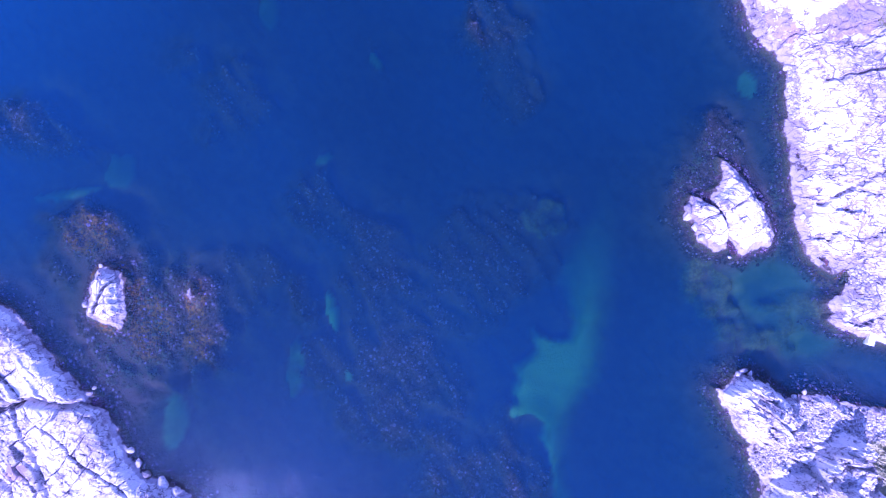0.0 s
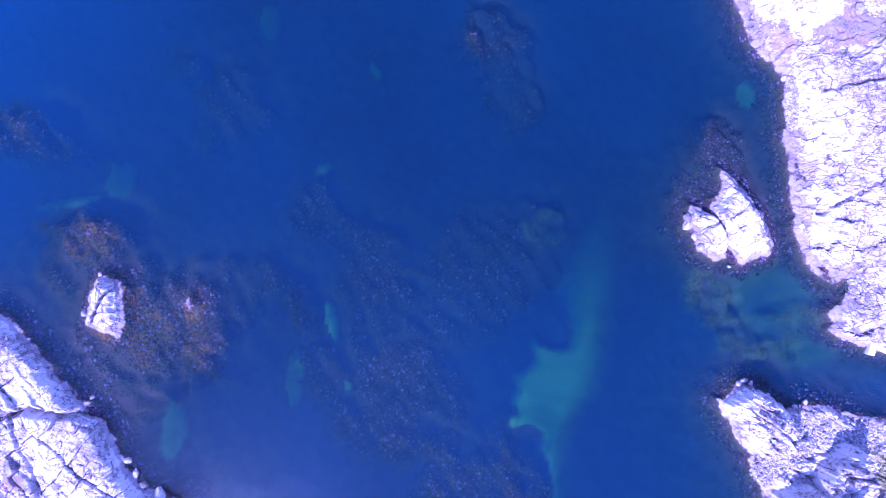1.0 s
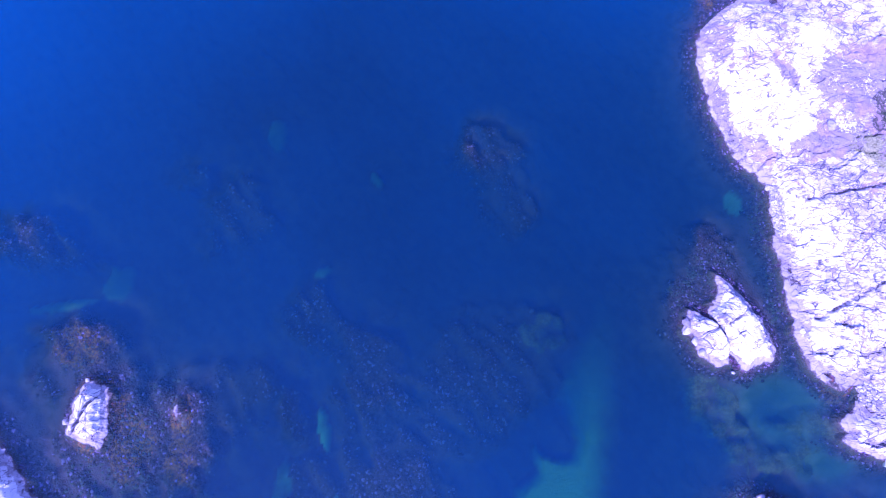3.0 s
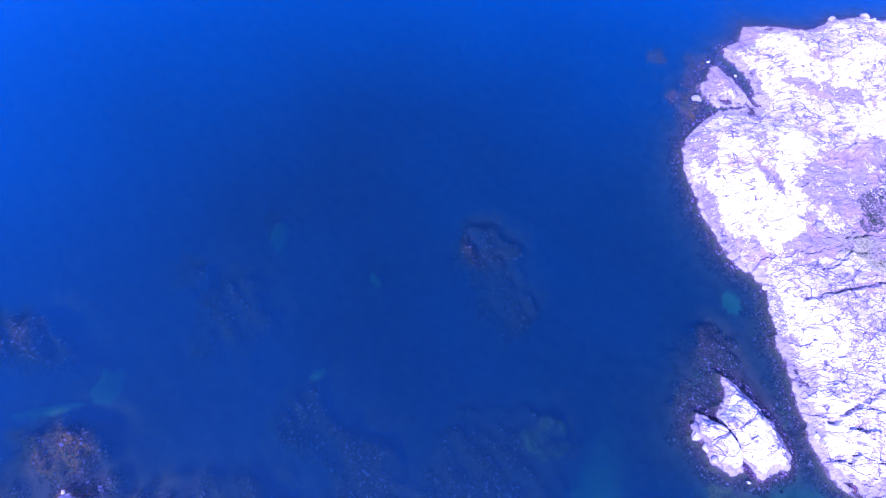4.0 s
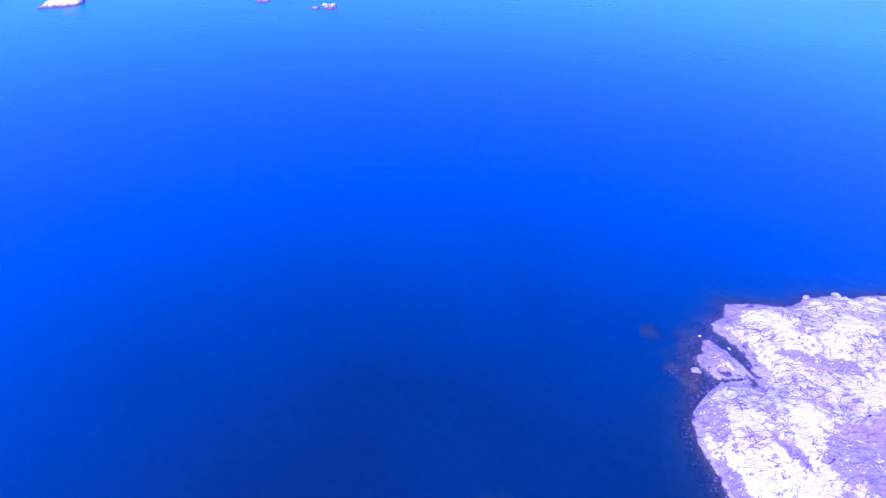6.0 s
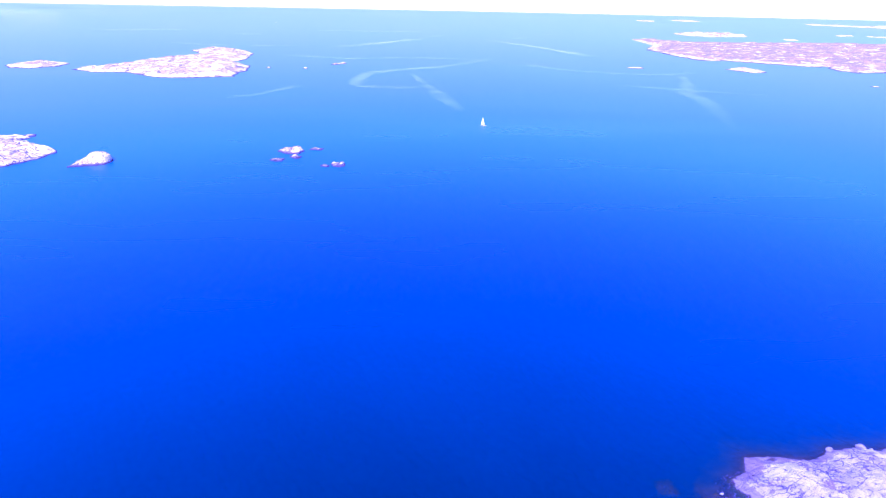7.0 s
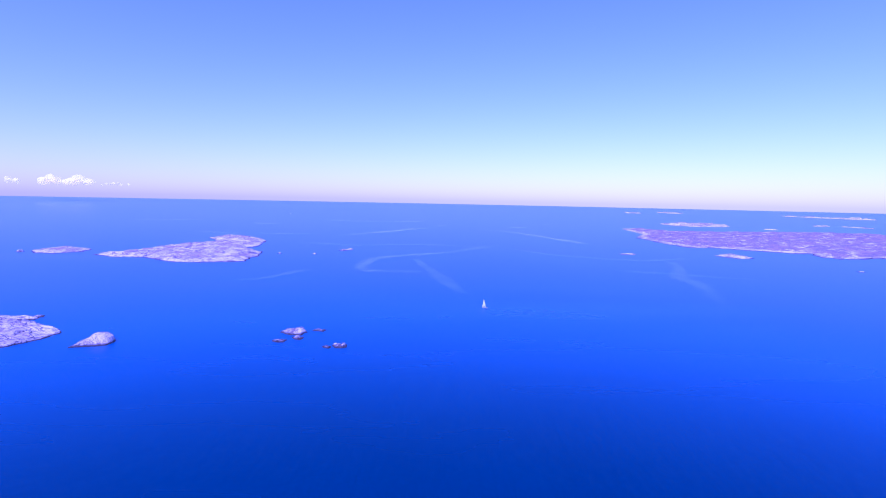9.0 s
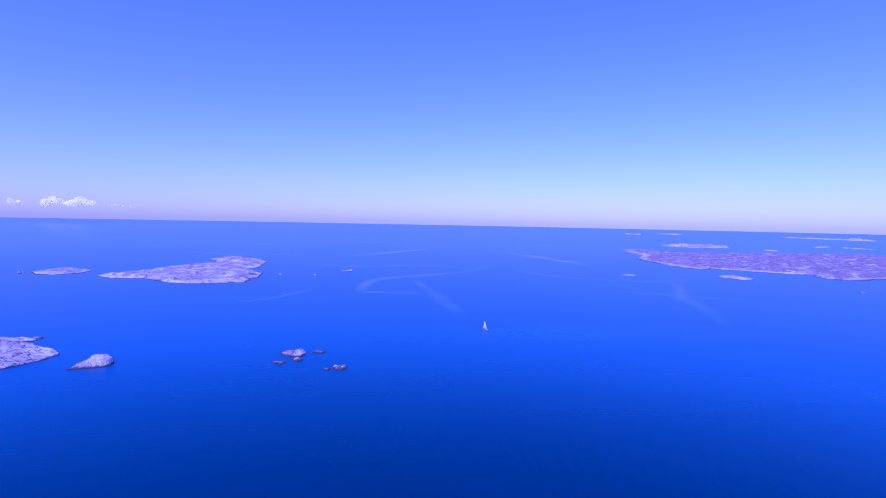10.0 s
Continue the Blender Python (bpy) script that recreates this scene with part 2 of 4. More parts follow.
        col = blend(nodes, links, remap(nodes, links, joint, 0.5, 0.8, 0, 0.9), col, (0.05, 0.04, 0.043))
    split = nodes.new("ShaderNodeSeparateXYZ")
    links.new(where, split.inputs[0])
    level = calc(nodes, links, "ADD", split.outputs[2], calc(nodes, links, "MULTIPLY", calc(nodes, links, "SUBTRACT", mid, 0.5), -1.6))
    washed = remap(nodes, links, level, 1.15 * wash, 1.45 * wash, 0.85 * min(wash, 1.0), 0.0)
    col = blend(nodes, links, washed, col, (grey[0] * 0.85, grey[1] * 0.83, grey[2] * 0.88))
    col = blend(nodes, links, remap(nodes, links, level, 0.05 * belt, 0.3 * belt, 1.0, 0.0), col, blend(nodes, links, remap(nodes, links, grain, 0.4, 0.62), (0.02, 0.015, 0.014), (0.075, 0.055, 0.048)))
    links.new(col, bsdf.inputs["Base Color"])
    bsdf.inputs["Roughness"].default_value = 0.85
    bsdf.inputs["Specular IOR Level"].default_value = 0.3
    first = relief(nodes, links, calc(nodes, links, "SUBTRACT", mid, calc(nodes, links, "MULTIPLY", hair, 0.3)), 0.45, 0.4 / fine, None)
    relief(nodes, links, grain, 0.5, 0.08 / fine, bsdf, first)
    return m


def plain(name, color, rough=0.6, scale=4.0, vary=0.25):
    m, nodes, links, bsdf = material(name)
    where = nodes.new("ShaderNodeTexCoord").outputs["Object"]
    n = noise_node(nodes, links, where, scale, 5)
    links.new(blend(nodes, links, remap(nodes, links, n, 0.3, 0.7), color, tuple(c * (1 - vary) for c in color)), bsdf.inputs["Base Color"])
    bsdf.inputs["Roughness"].default_value = rough
    relief(nodes, links, n, 0.2, 0.05, bsdf)
    return m


def stone_material(name, pale, dark):
    """Loose stones: each one a tone of its own."""
    m, nodes, links, bsdf = material(name)
    geo = nodes.new("ShaderNodeNewGeometry")
    info = nodes.new("ShaderNodeObjectInfo")
    tone = calc(nodes, links, "FRACT", calc(nodes, links, "ADD", geo.outputs["Random Per Island"], info.outputs["Random"]))
    n = noise_node(nodes, links, geo.outputs["Position"], 2.2, 5, 0.65)
    col = blend(nodes, links, tone, dark, pale)
    col = blend(nodes, links, remap(nodes, links, n, 0.45, 0.7, 0, 0.6), col, tuple(c * 0.55 for c in dark))
    split = nodes.new("ShaderNodeSeparateXYZ")
    links.new(geo.outputs["Position"], split.inputs[0])
    col = blend(nodes, links, remap(nodes, links, split.outputs[2], -0.1, 0.35, 1, 0), col, (0.06, 0.045, 0.035))
    links.new(col, bsdf.inputs["Base Color"])
    bsdf.inputs["Roughness"].default_value = 0.85
    relief(nodes, links, n, 0.5, 0.15, bsdf)
    return m


def water_material():
    """Clear cold sea: what lies below fades with the depth, channel by channel, into the blue that the water itself scatters back."""
    m, nodes, links, bsdf = material("sea_water")
    nodes.remove(bsdf)
    where = nodes.new("ShaderNodeNewGeometry").outputs["Position"]
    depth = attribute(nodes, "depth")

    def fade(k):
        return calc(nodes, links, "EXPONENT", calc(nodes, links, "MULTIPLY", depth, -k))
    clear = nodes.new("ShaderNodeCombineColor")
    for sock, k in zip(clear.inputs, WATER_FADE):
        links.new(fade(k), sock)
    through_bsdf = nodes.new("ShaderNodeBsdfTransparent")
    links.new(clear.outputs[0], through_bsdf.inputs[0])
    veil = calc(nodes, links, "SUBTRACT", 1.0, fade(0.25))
    patch = noise_node(nodes, links, where, 0.012, 5, 0.55)
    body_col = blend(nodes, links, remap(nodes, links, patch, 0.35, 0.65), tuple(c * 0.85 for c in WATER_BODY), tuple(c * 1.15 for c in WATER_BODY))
    body_col = blend(nodes, links, attribute(nodes, "far_sheen"), body_col, FAR_SHEEN_BODY)   # brightening with distance put into the colour, in place of reflected sky
    body = nodes.new("ShaderNodeBsdfDiffuse")
    links.new(blend(nodes, links, veil, (0.0, 0.0, 0.0), body_col), body.inputs[0])
    inner = nodes.new("ShaderNodeAddShader")
    links.new(through_bsdf.outputs[0], inner.inputs[0])
    links.new(body.outputs[0], inner.inputs[1])
    # ripples: wind waves of a few metres, and small ones on them
    slope = None
    for scale, detail, amount in ((0.3, 3, 0.05), (6.5, 2, 0.8)):
        n = nodes.new("ShaderNodeTexNoise")
        n.inputs["Scale"].default_value, n.inputs["Detail"].default_value, n.inputs["Roughness"].default_value = scale, detail, 0.55
        links.new(where, n.inputs["Vector"])
        off = nodes.new("ShaderNodeVectorMath")
        off.operation = "MULTIPLY_ADD"
        links.new(n.outputs["Color"], off.inputs[0])
        off.inputs[1].default_value, off.inputs[2].default_value = (amount, amount, 0), (-amount / 2, -amount / 2, 0.5)
        calm = nodes.new("ShaderNodeVectorMath")   # the open sea is rough as a whole, not ripple by ripple
        calm.operation = "SCALE"
        links.new(off.outputs[0], calm.inputs[0])
        links.new(remap(nodes, links, attribute(nodes, "open"), 0, 0.5, 1.0, 0.0), calm.inputs["Scale"])
        flat_way = nodes.new("ShaderNodeVectorMath")
        flat_way.operation = "ADD"
        links.new(calm.outputs[0], flat_way.inputs[0])
        flat_way.inputs[1].default_value = (0, 0, 0.3)
        off = flat_way
        if slope:
            both = nodes.new("ShaderNodeVectorMath")
            both.operation = "ADD"
            links.new(slope, both.inputs[0])
            links.new(off.outputs[0], both.inputs[1])
            slope = both.outputs[0]
        else:
            slope = off.outputs[0]
    unit = nodes.new("ShaderNodeVectorMath")
    unit.operation = "NORMALIZE"
    links.new(slope, unit.inputs[0])
    two = unit.outputs[0]
    gloss = nodes.new("ShaderNodeBsdfGlossy")
    gloss.inputs["Color"].default_value = (0.70, 0.80, 0.86, 1)
    wind = noise_node(nodes, links, where, 0.004, 5, 0.6, ((0.5, 1.6, 1.0), (0, 0, radians(-8))))
    gust = noise_node(nodes, links, where, 0.009, 3, 0.55, ((0.3, 1.5, 1.0), (0, 0, radians(6))))
    swell = calc(nodes, links, "MULTIPLY", attribute(nodes, "open"), remap(nodes, links, gust, 0.38, 0.62, 0.28, 0.36))
    links.new(calc(nodes, links, "ADD", remap(nodes, links, wind, 0.35, 0.65, 0.05, 0.11), swell), gloss.inputs["Roughness"])
    links.new(two, gloss.inputs["Normal"])
    fres = nodes.new("ShaderNodeFresnel")
    fres.inputs[0].default_value = 1.333
    links.new(two, fres.inputs["Normal"])
    mix = nodes.new("ShaderNodeMixShader")
    links.new(fres.outputs[0], mix.inputs[0])
    links.new(inner.outputs[0], mix.inputs[1])
    links.new(gloss.outputs[0], mix.inputs[2])
    links.new(mix.outputs[0], nodes["Material Output"].inputs[0])
    return m


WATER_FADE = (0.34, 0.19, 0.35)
# far water: the low-angle sky sheen is painted into this colour
FAR_SHEEN_BODY = (0.006, 0.094, 0.24)
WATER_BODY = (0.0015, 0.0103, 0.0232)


def seabed_material():
    """Pale sand, olive silt, and rock grown over with brown, purple and rusty weed."""
    m, nodes, links, bsdf = material("seabed")
    where = nodes.new("ShaderNodeNewGeometry").outputs["Position"]
    mid = noise_node(nodes, links, where, 0.35, 6, 0.65)
    fine = noise_node(nodes, links, where, 1.5, 7, 0.72)
    tuft = noise_node(nodes, links, where, 1.1, 8, 0.78)
    weed = blend(nodes, links, remap(nodes, links, fine, 0.43, 0.58), (0.0222, 0.0074, 0.0163), (0.0814, 0.0333, 0.0555))
    weed = blend(nodes, links, remap(nodes, links, tuft, 0.54, 0.66, 0, 0.5), weed, (0.26, 0.12, 0.22))
    rust = blend(nodes, links, remap(nodes, links, fine, 0.42, 0.6), (0.0444, 0.0148, 0.0074), (0.2, 0.0703, 0.0148))
    weed = blend(nodes, links, remap(nodes, links, calc(nodes, links, "ADD", attribute(nodes, "red"), calc(nodes, links, "MULTIPLY", calc(nodes, links, "SUBTRACT", mid, 0.5), 1.2)), 0.2, 0.75), weed, rust)
    silt = blend(nodes, links, remap(nodes, links, mid, 0.35, 0.65), (0.060, 0.025, 0.045), (0.105, 0.046, 0.075))
    sand = blend(nodes, links, remap(nodes, links, fine, 0.3, 0.7), (0.12, 0.29, 0.24), (0.16, 0.34, 0.28))
    ragged = calc(nodes, links, "ADD", attribute(nodes, "weed"), calc(nodes, links, "MULTIPLY", calc(nodes, links, "SUBTRACT", mid, 0.5), 1.4))
    col = blend(nodes, links, remap(nodes, links, ragged, 0.35, 0.6), silt, weed)
    olive = blend(nodes, links, remap(nodes, links, tuft, 0.42, 0.62), (0.0555, 0.0481, 0.0222), (0.163, 0.126, 0.0592))
    mossy = calc(nodes, links, "ADD", attribute(nodes, "olive"), calc(nodes, links, "MULTIPLY", calc(nodes, links, "SUBTRACT", mid, 0.5), 1.6))
    col = blend(nodes, links, attribute(nodes, "sand"), col, sand)
    col = blend(nodes, links, remap(nodes, links, mossy, 0.3, 0.9, 0, 0.75), col, olive)
    links.new(col, bsdf.inputs["Base Color"])
    bsdf.inputs["Roughness"].default_value = 0.95
    relief(nodes, links, fine, 0.8, 0.5, bsdf)
    return m


def frond_material(name, dark, pale, share):
    """Clumps of weed: most of them dark, some with pale tips."""
    m, nodes, links, bsdf = material(name)
    geo = nodes.new("ShaderNodeNewGeometry")
    tone = remap(nodes, links, geo.outputs["Random Per Island"], 1 - share, 1.0)
    n = noise_node(nodes, links, geo.outputs["Position"], 3.0, 4, 0.6)
    col = blend(nodes, links, tone, dark, pale)
    links.new(blend(nodes, links, remap(nodes, links, n, 0.4, 0.7, 0, 0.7), col, tuple(c * 0.4 for c in dark)), bsdf.inputs["Base Color"])
    bsdf.inputs["Roughness"].default_value = 0.9
    return m


GRANITE = granite("granite", (0.41, 0.375, 0.35), (0.145, 0.116, 0.115), wash=0.85, earth=((0.10, 0.076, 0.073), (0.15, 0.12, 0.117)))
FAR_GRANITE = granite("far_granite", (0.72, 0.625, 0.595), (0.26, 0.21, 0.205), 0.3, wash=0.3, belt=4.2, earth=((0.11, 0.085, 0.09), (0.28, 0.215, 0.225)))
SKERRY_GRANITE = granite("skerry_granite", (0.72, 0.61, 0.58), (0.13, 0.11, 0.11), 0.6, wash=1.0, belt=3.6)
FRACTURED_GRANITE = granite("fractured_granite", (0.41, 0.375, 0.35), (0.145, 0.116, 0.115), 1.6, wash=0.7, earth=((0.10, 0.076, 0.073), (0.15, 0.12, 0.117)))
STONE = stone_material("loose_stone", (0.33, 0.30, 0.285), (0.095, 0.08, 0.08))
WATER = water_material()
SEABED = seabed_material()
WEED = frond_material("brown_weed", (0.032, 0.009, 0.028), (0.26, 0.125, 0.29), 0.5)
RUST_WEED = frond_material("rusty_weed", (0.05, 0.011, 0.018), (0.25, 0.066, 0.055), 0.6)

# ---- the shores, in plan ----
SHORE_SOUTH = [
    (165, -12), (148, -22), (130, -24), (114, -20), (99, -18.3), (94.9, -16.9), (89.7, -15.3), (87.1, -13.1), (88, -11.6), (86.7, -9.5), (90.4, -7.1),
    (92.3, -4), (91.7, -2.1), (88.6, -3), (85.6, -1.6), (83.4, 0.2), (81.9, 2.4), (80.6, 6.5), (79.4, 9.5), (80.7, 12.2), (79.5, 13.4),
    (78.8, 16.6), (79.4, 20.2), (79, 23.8), (78.8, 26.5), (77.6, 28.9), (78.7, 32.2), (78.3, 36.7), (78.5, 39.4), (78.1, 43), (75.4, 46.3),
    (73, 47.8), (70.8, 51.3)]
SHORE_HEAD = [
    (68.4, 58), (66.8, 62.3), (66.1, 68), (65.2, 73.3), (65.2, 79), (66.3, 83.2), (69.7, 86.8), (74.2, 91.1), (77.1, 92.8), (82.3, 93.9),
    (86.1, 94.8), (76.4, 94.6), (74.2, 97.9), (73.1, 101.9), (76.1, 103.4), (78, 107.8), (79.6, 108.9), (83.6, 104.5), (86.0, 99.5), (87.5, 96.3),
    (88.4, 101.6), (87.4, 105.8), (85.5, 109), (82.8, 112.3), (83.2, 115.4), (87.8, 117.6), (90.8, 123.3), (92.9, 124.1), (102.6, 123.8),
    (109.3, 123), (113.3, 123.8), (117.6, 127.2), (122.2, 127.3), (128.4, 128.8), (132.8, 126.8), (137.5, 128.7), (144.5, 128.9),
    (160, 126), (174, 112), (181, 84), (180, 45), (176, 10)]
SHORE_TEAR = [
    (63.8, 22.3), (65.4, 21.4), (68.1, 19), (70.2, 16), (72.6, 13), (74, 10), (75.1, 7.1), (75.1, 4.1), (73.9, 2.6), (70.8, 2.4), (68.4, 0.9),
    (66.6, 1.4), (65.5, 3), (62, 2), (61.1, 2.6), (58.4, 4.1), (57.2, 7.7), (55.4, 9.4), (55.7, 11.9), (57, 14.2), (60.3, 13.4), (61.2, 14.5), (63.4, 16.6), (63.9, 19.6)]
SHORE_PALE = [(-72, -1.7), (-70.6, -1.3), (-67.5, -2.3), (-66.5, -4.6), (-66.3, -11.4), (-67.4, -15), (-70.8, -13.9), (-74, -12), (-74.6, -9.8), (-74, -6.4), (-72.9, -3.8)]
SHORE_KNOB = [(-53.5, -7.3), (-52.6, -6.1), (-51.3, -7.9), (-52.6, -9.2)]
SHORE_WEST = [
    (-96, -8), (-92.1, -9.8), (-90.1, -10.8), (-87.6, -13.5), (-85.8, -15.8), (-82.5, -19.3), (-80.1, -22.7), (-76.3, -26.1), (-72.6, -29.3), (-70, -32.1),
    (-68.1, -35.3), (-66.5, -39), (-64.3, -42.8), (-61.1, -46.5), (-57.7, -47.2), (-54.3, -48.5), (-51.7, -50.6), (-49, -55), (-54, -66), (-75, -76),
    (-105, -74), (-122, -52), (-120, -26), (-108, -11)]
SHORE_EAST = [
    (62.3, -28.4), (63.5, -27.8), (65.6, -26.3), (67.5, -24.6), (69.9, -25.2), (70.5, -26.4), (73.6, -27.8), (77.3, -30.1), (82.1, -29.5), (85.8, -29.5),
    (90.7, -31.3), (94.3, -31.9), (98.8, -32.6), (108, -33), (122, -42), (124, -60), (104, -74), (82, -70), (72, -60), (71.7, -51.4),
    (71.8, -47.9), (70.2, -45), (68.2, -41.3), (69.2, -40.1), (67.4, -38.4), (65.3, -34.8), (62.9, -30.6)]
NEAR_SHORES = [SHORE_SOUTH + SHORE_HEAD, SHORE_TEAR, SHORE_PALE, SHORE_KNOB, SHORE_WEST, SHORE_EAST]


def rock_shape(outline, top, edge, strike, seed, slab=6.0, step=0.5, cracks=(), mounds=(), beach=(), tilt=0.08, warp=1.6, ragged=(0.75, 3.2), steep=False):
    """The height of a rock over the plan, as a function: a shelf at the waterline, a rounded back, slabs parted by joints along the strike, and single clefts.
    mounds: (x, y, rx, ry, turn, height); beach: the same, where the rock gives way to a low bank of stones."""
    c, s = math.cos(radians(strike)), math.sin(radians(strike))

    def height(x, y):
        d = shore_distance(x, y, outline)
        d = d + (ragged[0] * fbm(x, y, ragged[1], 4, seed) + 0.3 * fbm(x, y, 0.9, 2, seed + 4)) * ramp(d, -8, 1.5) + 0.12
        wx, wy = x + warp * fbm(x, y, 5, 4, seed + 20) + 5 * fbm(x, y, 38, 2, seed + 25), y + warp * fbm(x, y, 5, 4, seed + 30) + 7 * fbm(x, y, 34, 2, seed + 35)
        u, v = wx * c + wy * s, -wx * s + wy * c
        gap, who, ox, oy = jointed(u, v, slab, 1.8, seed + 40)
        gap2, who2, ox2, oy2 = jointed(u, v, slab * 0.34, 1.5, seed + 50)
        land = ramp(d, 0.1, 2.5)
        z = np.where(d > 0, 0.6 * (1 - np.exp(-np.maximum(d, 0) / 0.6)), 1.1 * d)
        z = z + top * (1 - np.exp(-(np.maximum(d - 0.7, 0) / edge) ** 1.5))
        z = z + land * (0.32 * top * fbm(x, y, 17, 4, seed + 60) + 0.10 * top * fbm(u / 2.4, v, 5.0, 4, seed + 65))
        for mx, my, rx, ry, turn, up in mounds:
            swell = blob(x, y, mx, my, rx, ry, turn, 0.3, seed)
            z = z + up * (0.75 * ramp(swell, 0.1, 0.45) + 0.25 * swell if steep else swell) * ramp(d, 0, 1.5)
        rough = land * (step * (who - 0.5) * 1.4 + step * 0.4 * (who2 - 0.5) + tilt * 2 * ((who - 0.5) * ox + (lattice(np.floor(who * 999), np.floor(who * 77), 3) - 0.5) * oy) + tilt * 1.6 * ((who2 - 0.5) * oy2 + (lattice(np.floor(who2 * 999), np.floor(who2 * 77), 4) - 0.5) * ox2))
        rough = rough - land * 0.55 * np.exp(-(gap / 0.15) ** 2) - land * 0.18 * np.exp(-(gap2 / 0.15) ** 2)
        _, facet, fu, fv = cells(u / 1.5, v, 0.24 * slab + 0.35, seed + 90)   # broken flat faces
        pick = lattice(np.floor(facet * 9999), np.floor(facet * 77), 6)
        rough = rough + land * (0.2 * step * fbm(x, y, 1.3, 4, seed + 70) + 2.2 * tilt * ((facet - 0.5) * fu + (pick - 0.5) * fv) + 0.3 * step * (pick - 0.5))
        gap3, _, _, _ = cells(u / 1.35, v, 1.7, seed + 95)   # short hairline breaks, in swarms
        swarm = ramp(fbm(x, y, 9, 3, seed + 97), 0.08, 0.3)
        rough = rough - land * swarm * 0.3 * np.exp(-(gap3 / 0.16) ** 2)
        for points, width, deep in cracks:
            near = line_distance(x + 0.8 * fbm(x, y, 3, 3, seed + 80), y + 0.8 * fbm(x, y, 3, 3, seed + 81), list(points))
            rough = rough - deep * np.exp(-(near / width) ** 2) * ramp(d, -1.5, 0.5)
        low = np.zeros_like(x)
        for mx, my, rx, ry, turn in beach:
            low = np.maximum(low, blob(x, y, mx, my, rx, ry, turn, 0.4, seed + 9))
        z = (z + rough) * (1 - low) + low * np.where(d > 0, 0.5 + 0.12 * np.maximum(d, 0) + 0.12 * fbm(x, y, 0.9, 3, seed), 0.4 * d)
        joint = land * np.maximum(np.exp(-(gap / 0.17) ** 2), 0.5 * np.exp(-(gap2 / 0.15) ** 2))
        joint = np.maximum(joint, land * swarm * 0.85 * np.exp(-(gap3 / 0.13) ** 2)) * (1 - low)
        return z, d, who, joint
    return height


def rock(name, shape, outline, cell, label, category, mat=GRANITE, soils=(), turfs=(), soil_noise=0.0, clip=None):
    xs, ys = [p[0] for p in outline], [p[1] for p in outline]
    x0, x1, y0, y1 = min(xs) - 3, max(xs) + 3, min(ys) - 3, max(ys) + 3
    x, y = np.meshgrid(np.arange(x0, x1, cell), np.arange(y0, y1, cell))
    z, d, who, joint = shape(x, y)
    soil = np.zeros_like(x)
    for s in soils:
        soil = np.maximum(soil, blob(x, y, *s))
    soil = soil * 0.74 + soil_noise * ramp(fbm(x, y, 8, 5, 33) * ramp(d, 2, 9), 0.08, 0.3)
    turf = np.zeros_like(x)
    for s in turfs:
        turf = np.maximum(turf, blob(x, y, *s))
    ob = thing(name, Matrix(), label, category)
    pieces("slab", x, y, z, z > -0.9, who, {"soil": soil, "turf": turf * 0.7, "joint": joint}, mat, ob, False)
    return ob


# ---- sea and seabed ----
REEFS = [  # x, y, rx, ry, turn, depth of the top, how thick the weed stands
    (-8.4, -12.6, 14, 20, 15, 4.2, 0.75), (-10.9, -29, 12, 11, 10, 3.4, 1.0), (9.3, -46.1, 14, 10, 0, 3.1, 1.0), (12, 53.4, 8, 8, 0, 2.9, 1.0), (-26.2, 11.6, 7, 7, 0, 4.8, 0.8),
    (-16, 2.7, 8, 8, 0, 4.7, 0.8), (14.5, 3.2, 14, 9, 0, 5.0, 0.6), (10.7, -7, 10, 8, 0, 4.9, 0.7), (-89.9, 29.2, 9, 6, -25, 3.0, 1.0), (-75.9, 6.4, 8, 6, -25, 2.0, 1.0),
    (-64, -12.5, 8, 12, 10, 2.2, 0.9), (-52.2, -13, 6, 13, 8, 2.0, 0.95), (-42.6, -4.9, 5, 8, 25, 4.3, 0.7), (-36.9, -1.1, 4, 5, 20, 4.5, 0.7), (-28.7, -10, 3, 6, 10, 4.2, 0.8),
    (-24.8, -23.9, 4.5, 5.5, 0, 4.2, 0.7), (65, 27.6, 6, 6, 30, 2.3, 0.9), (57.5, 16.5, 4, 8, 0, 2.2, 0.9), (-45.4, 34.5, 7, 10, 0, 5.2, 0.5), (-56.8, 44.7, 4, 4, 0, 5.2, 0.5),
    (17.2, 40, 7, 8, 0, 5.0, 0.5), (63.5, 112, 2.6, 2.6, 0, 1.7, 0.6), (76, 106, 5, 7, 0, 1.7, 0.7), (69, 93, 5, 7, 0, 1.6, 0.7), (-70, -24, 9, 12, 40, 2.0, 0.35), (-80, 1, 6, 7, 0, 2.8, 0.5),
    (73, -40, 4, 10, 20, 2.4, 0.7), (64, -28, 3, 5, 0, 2.2, 0.8)]
OLIVES = [(61.5, -6.5, 5, 7, 30, 3.1), (72.4, -17.5, 9, 4, -10, 3.3), (81.6, -12.7, 7, 5, 0, 3.4), (66, -12, 5, 4, -40, 3.2), (26.3, 9.7, 5, 4, 0, 4.9), (-50.9, -8.8, 1.6, 1.9, 0, 0.7)]   # silt and thin olive weed
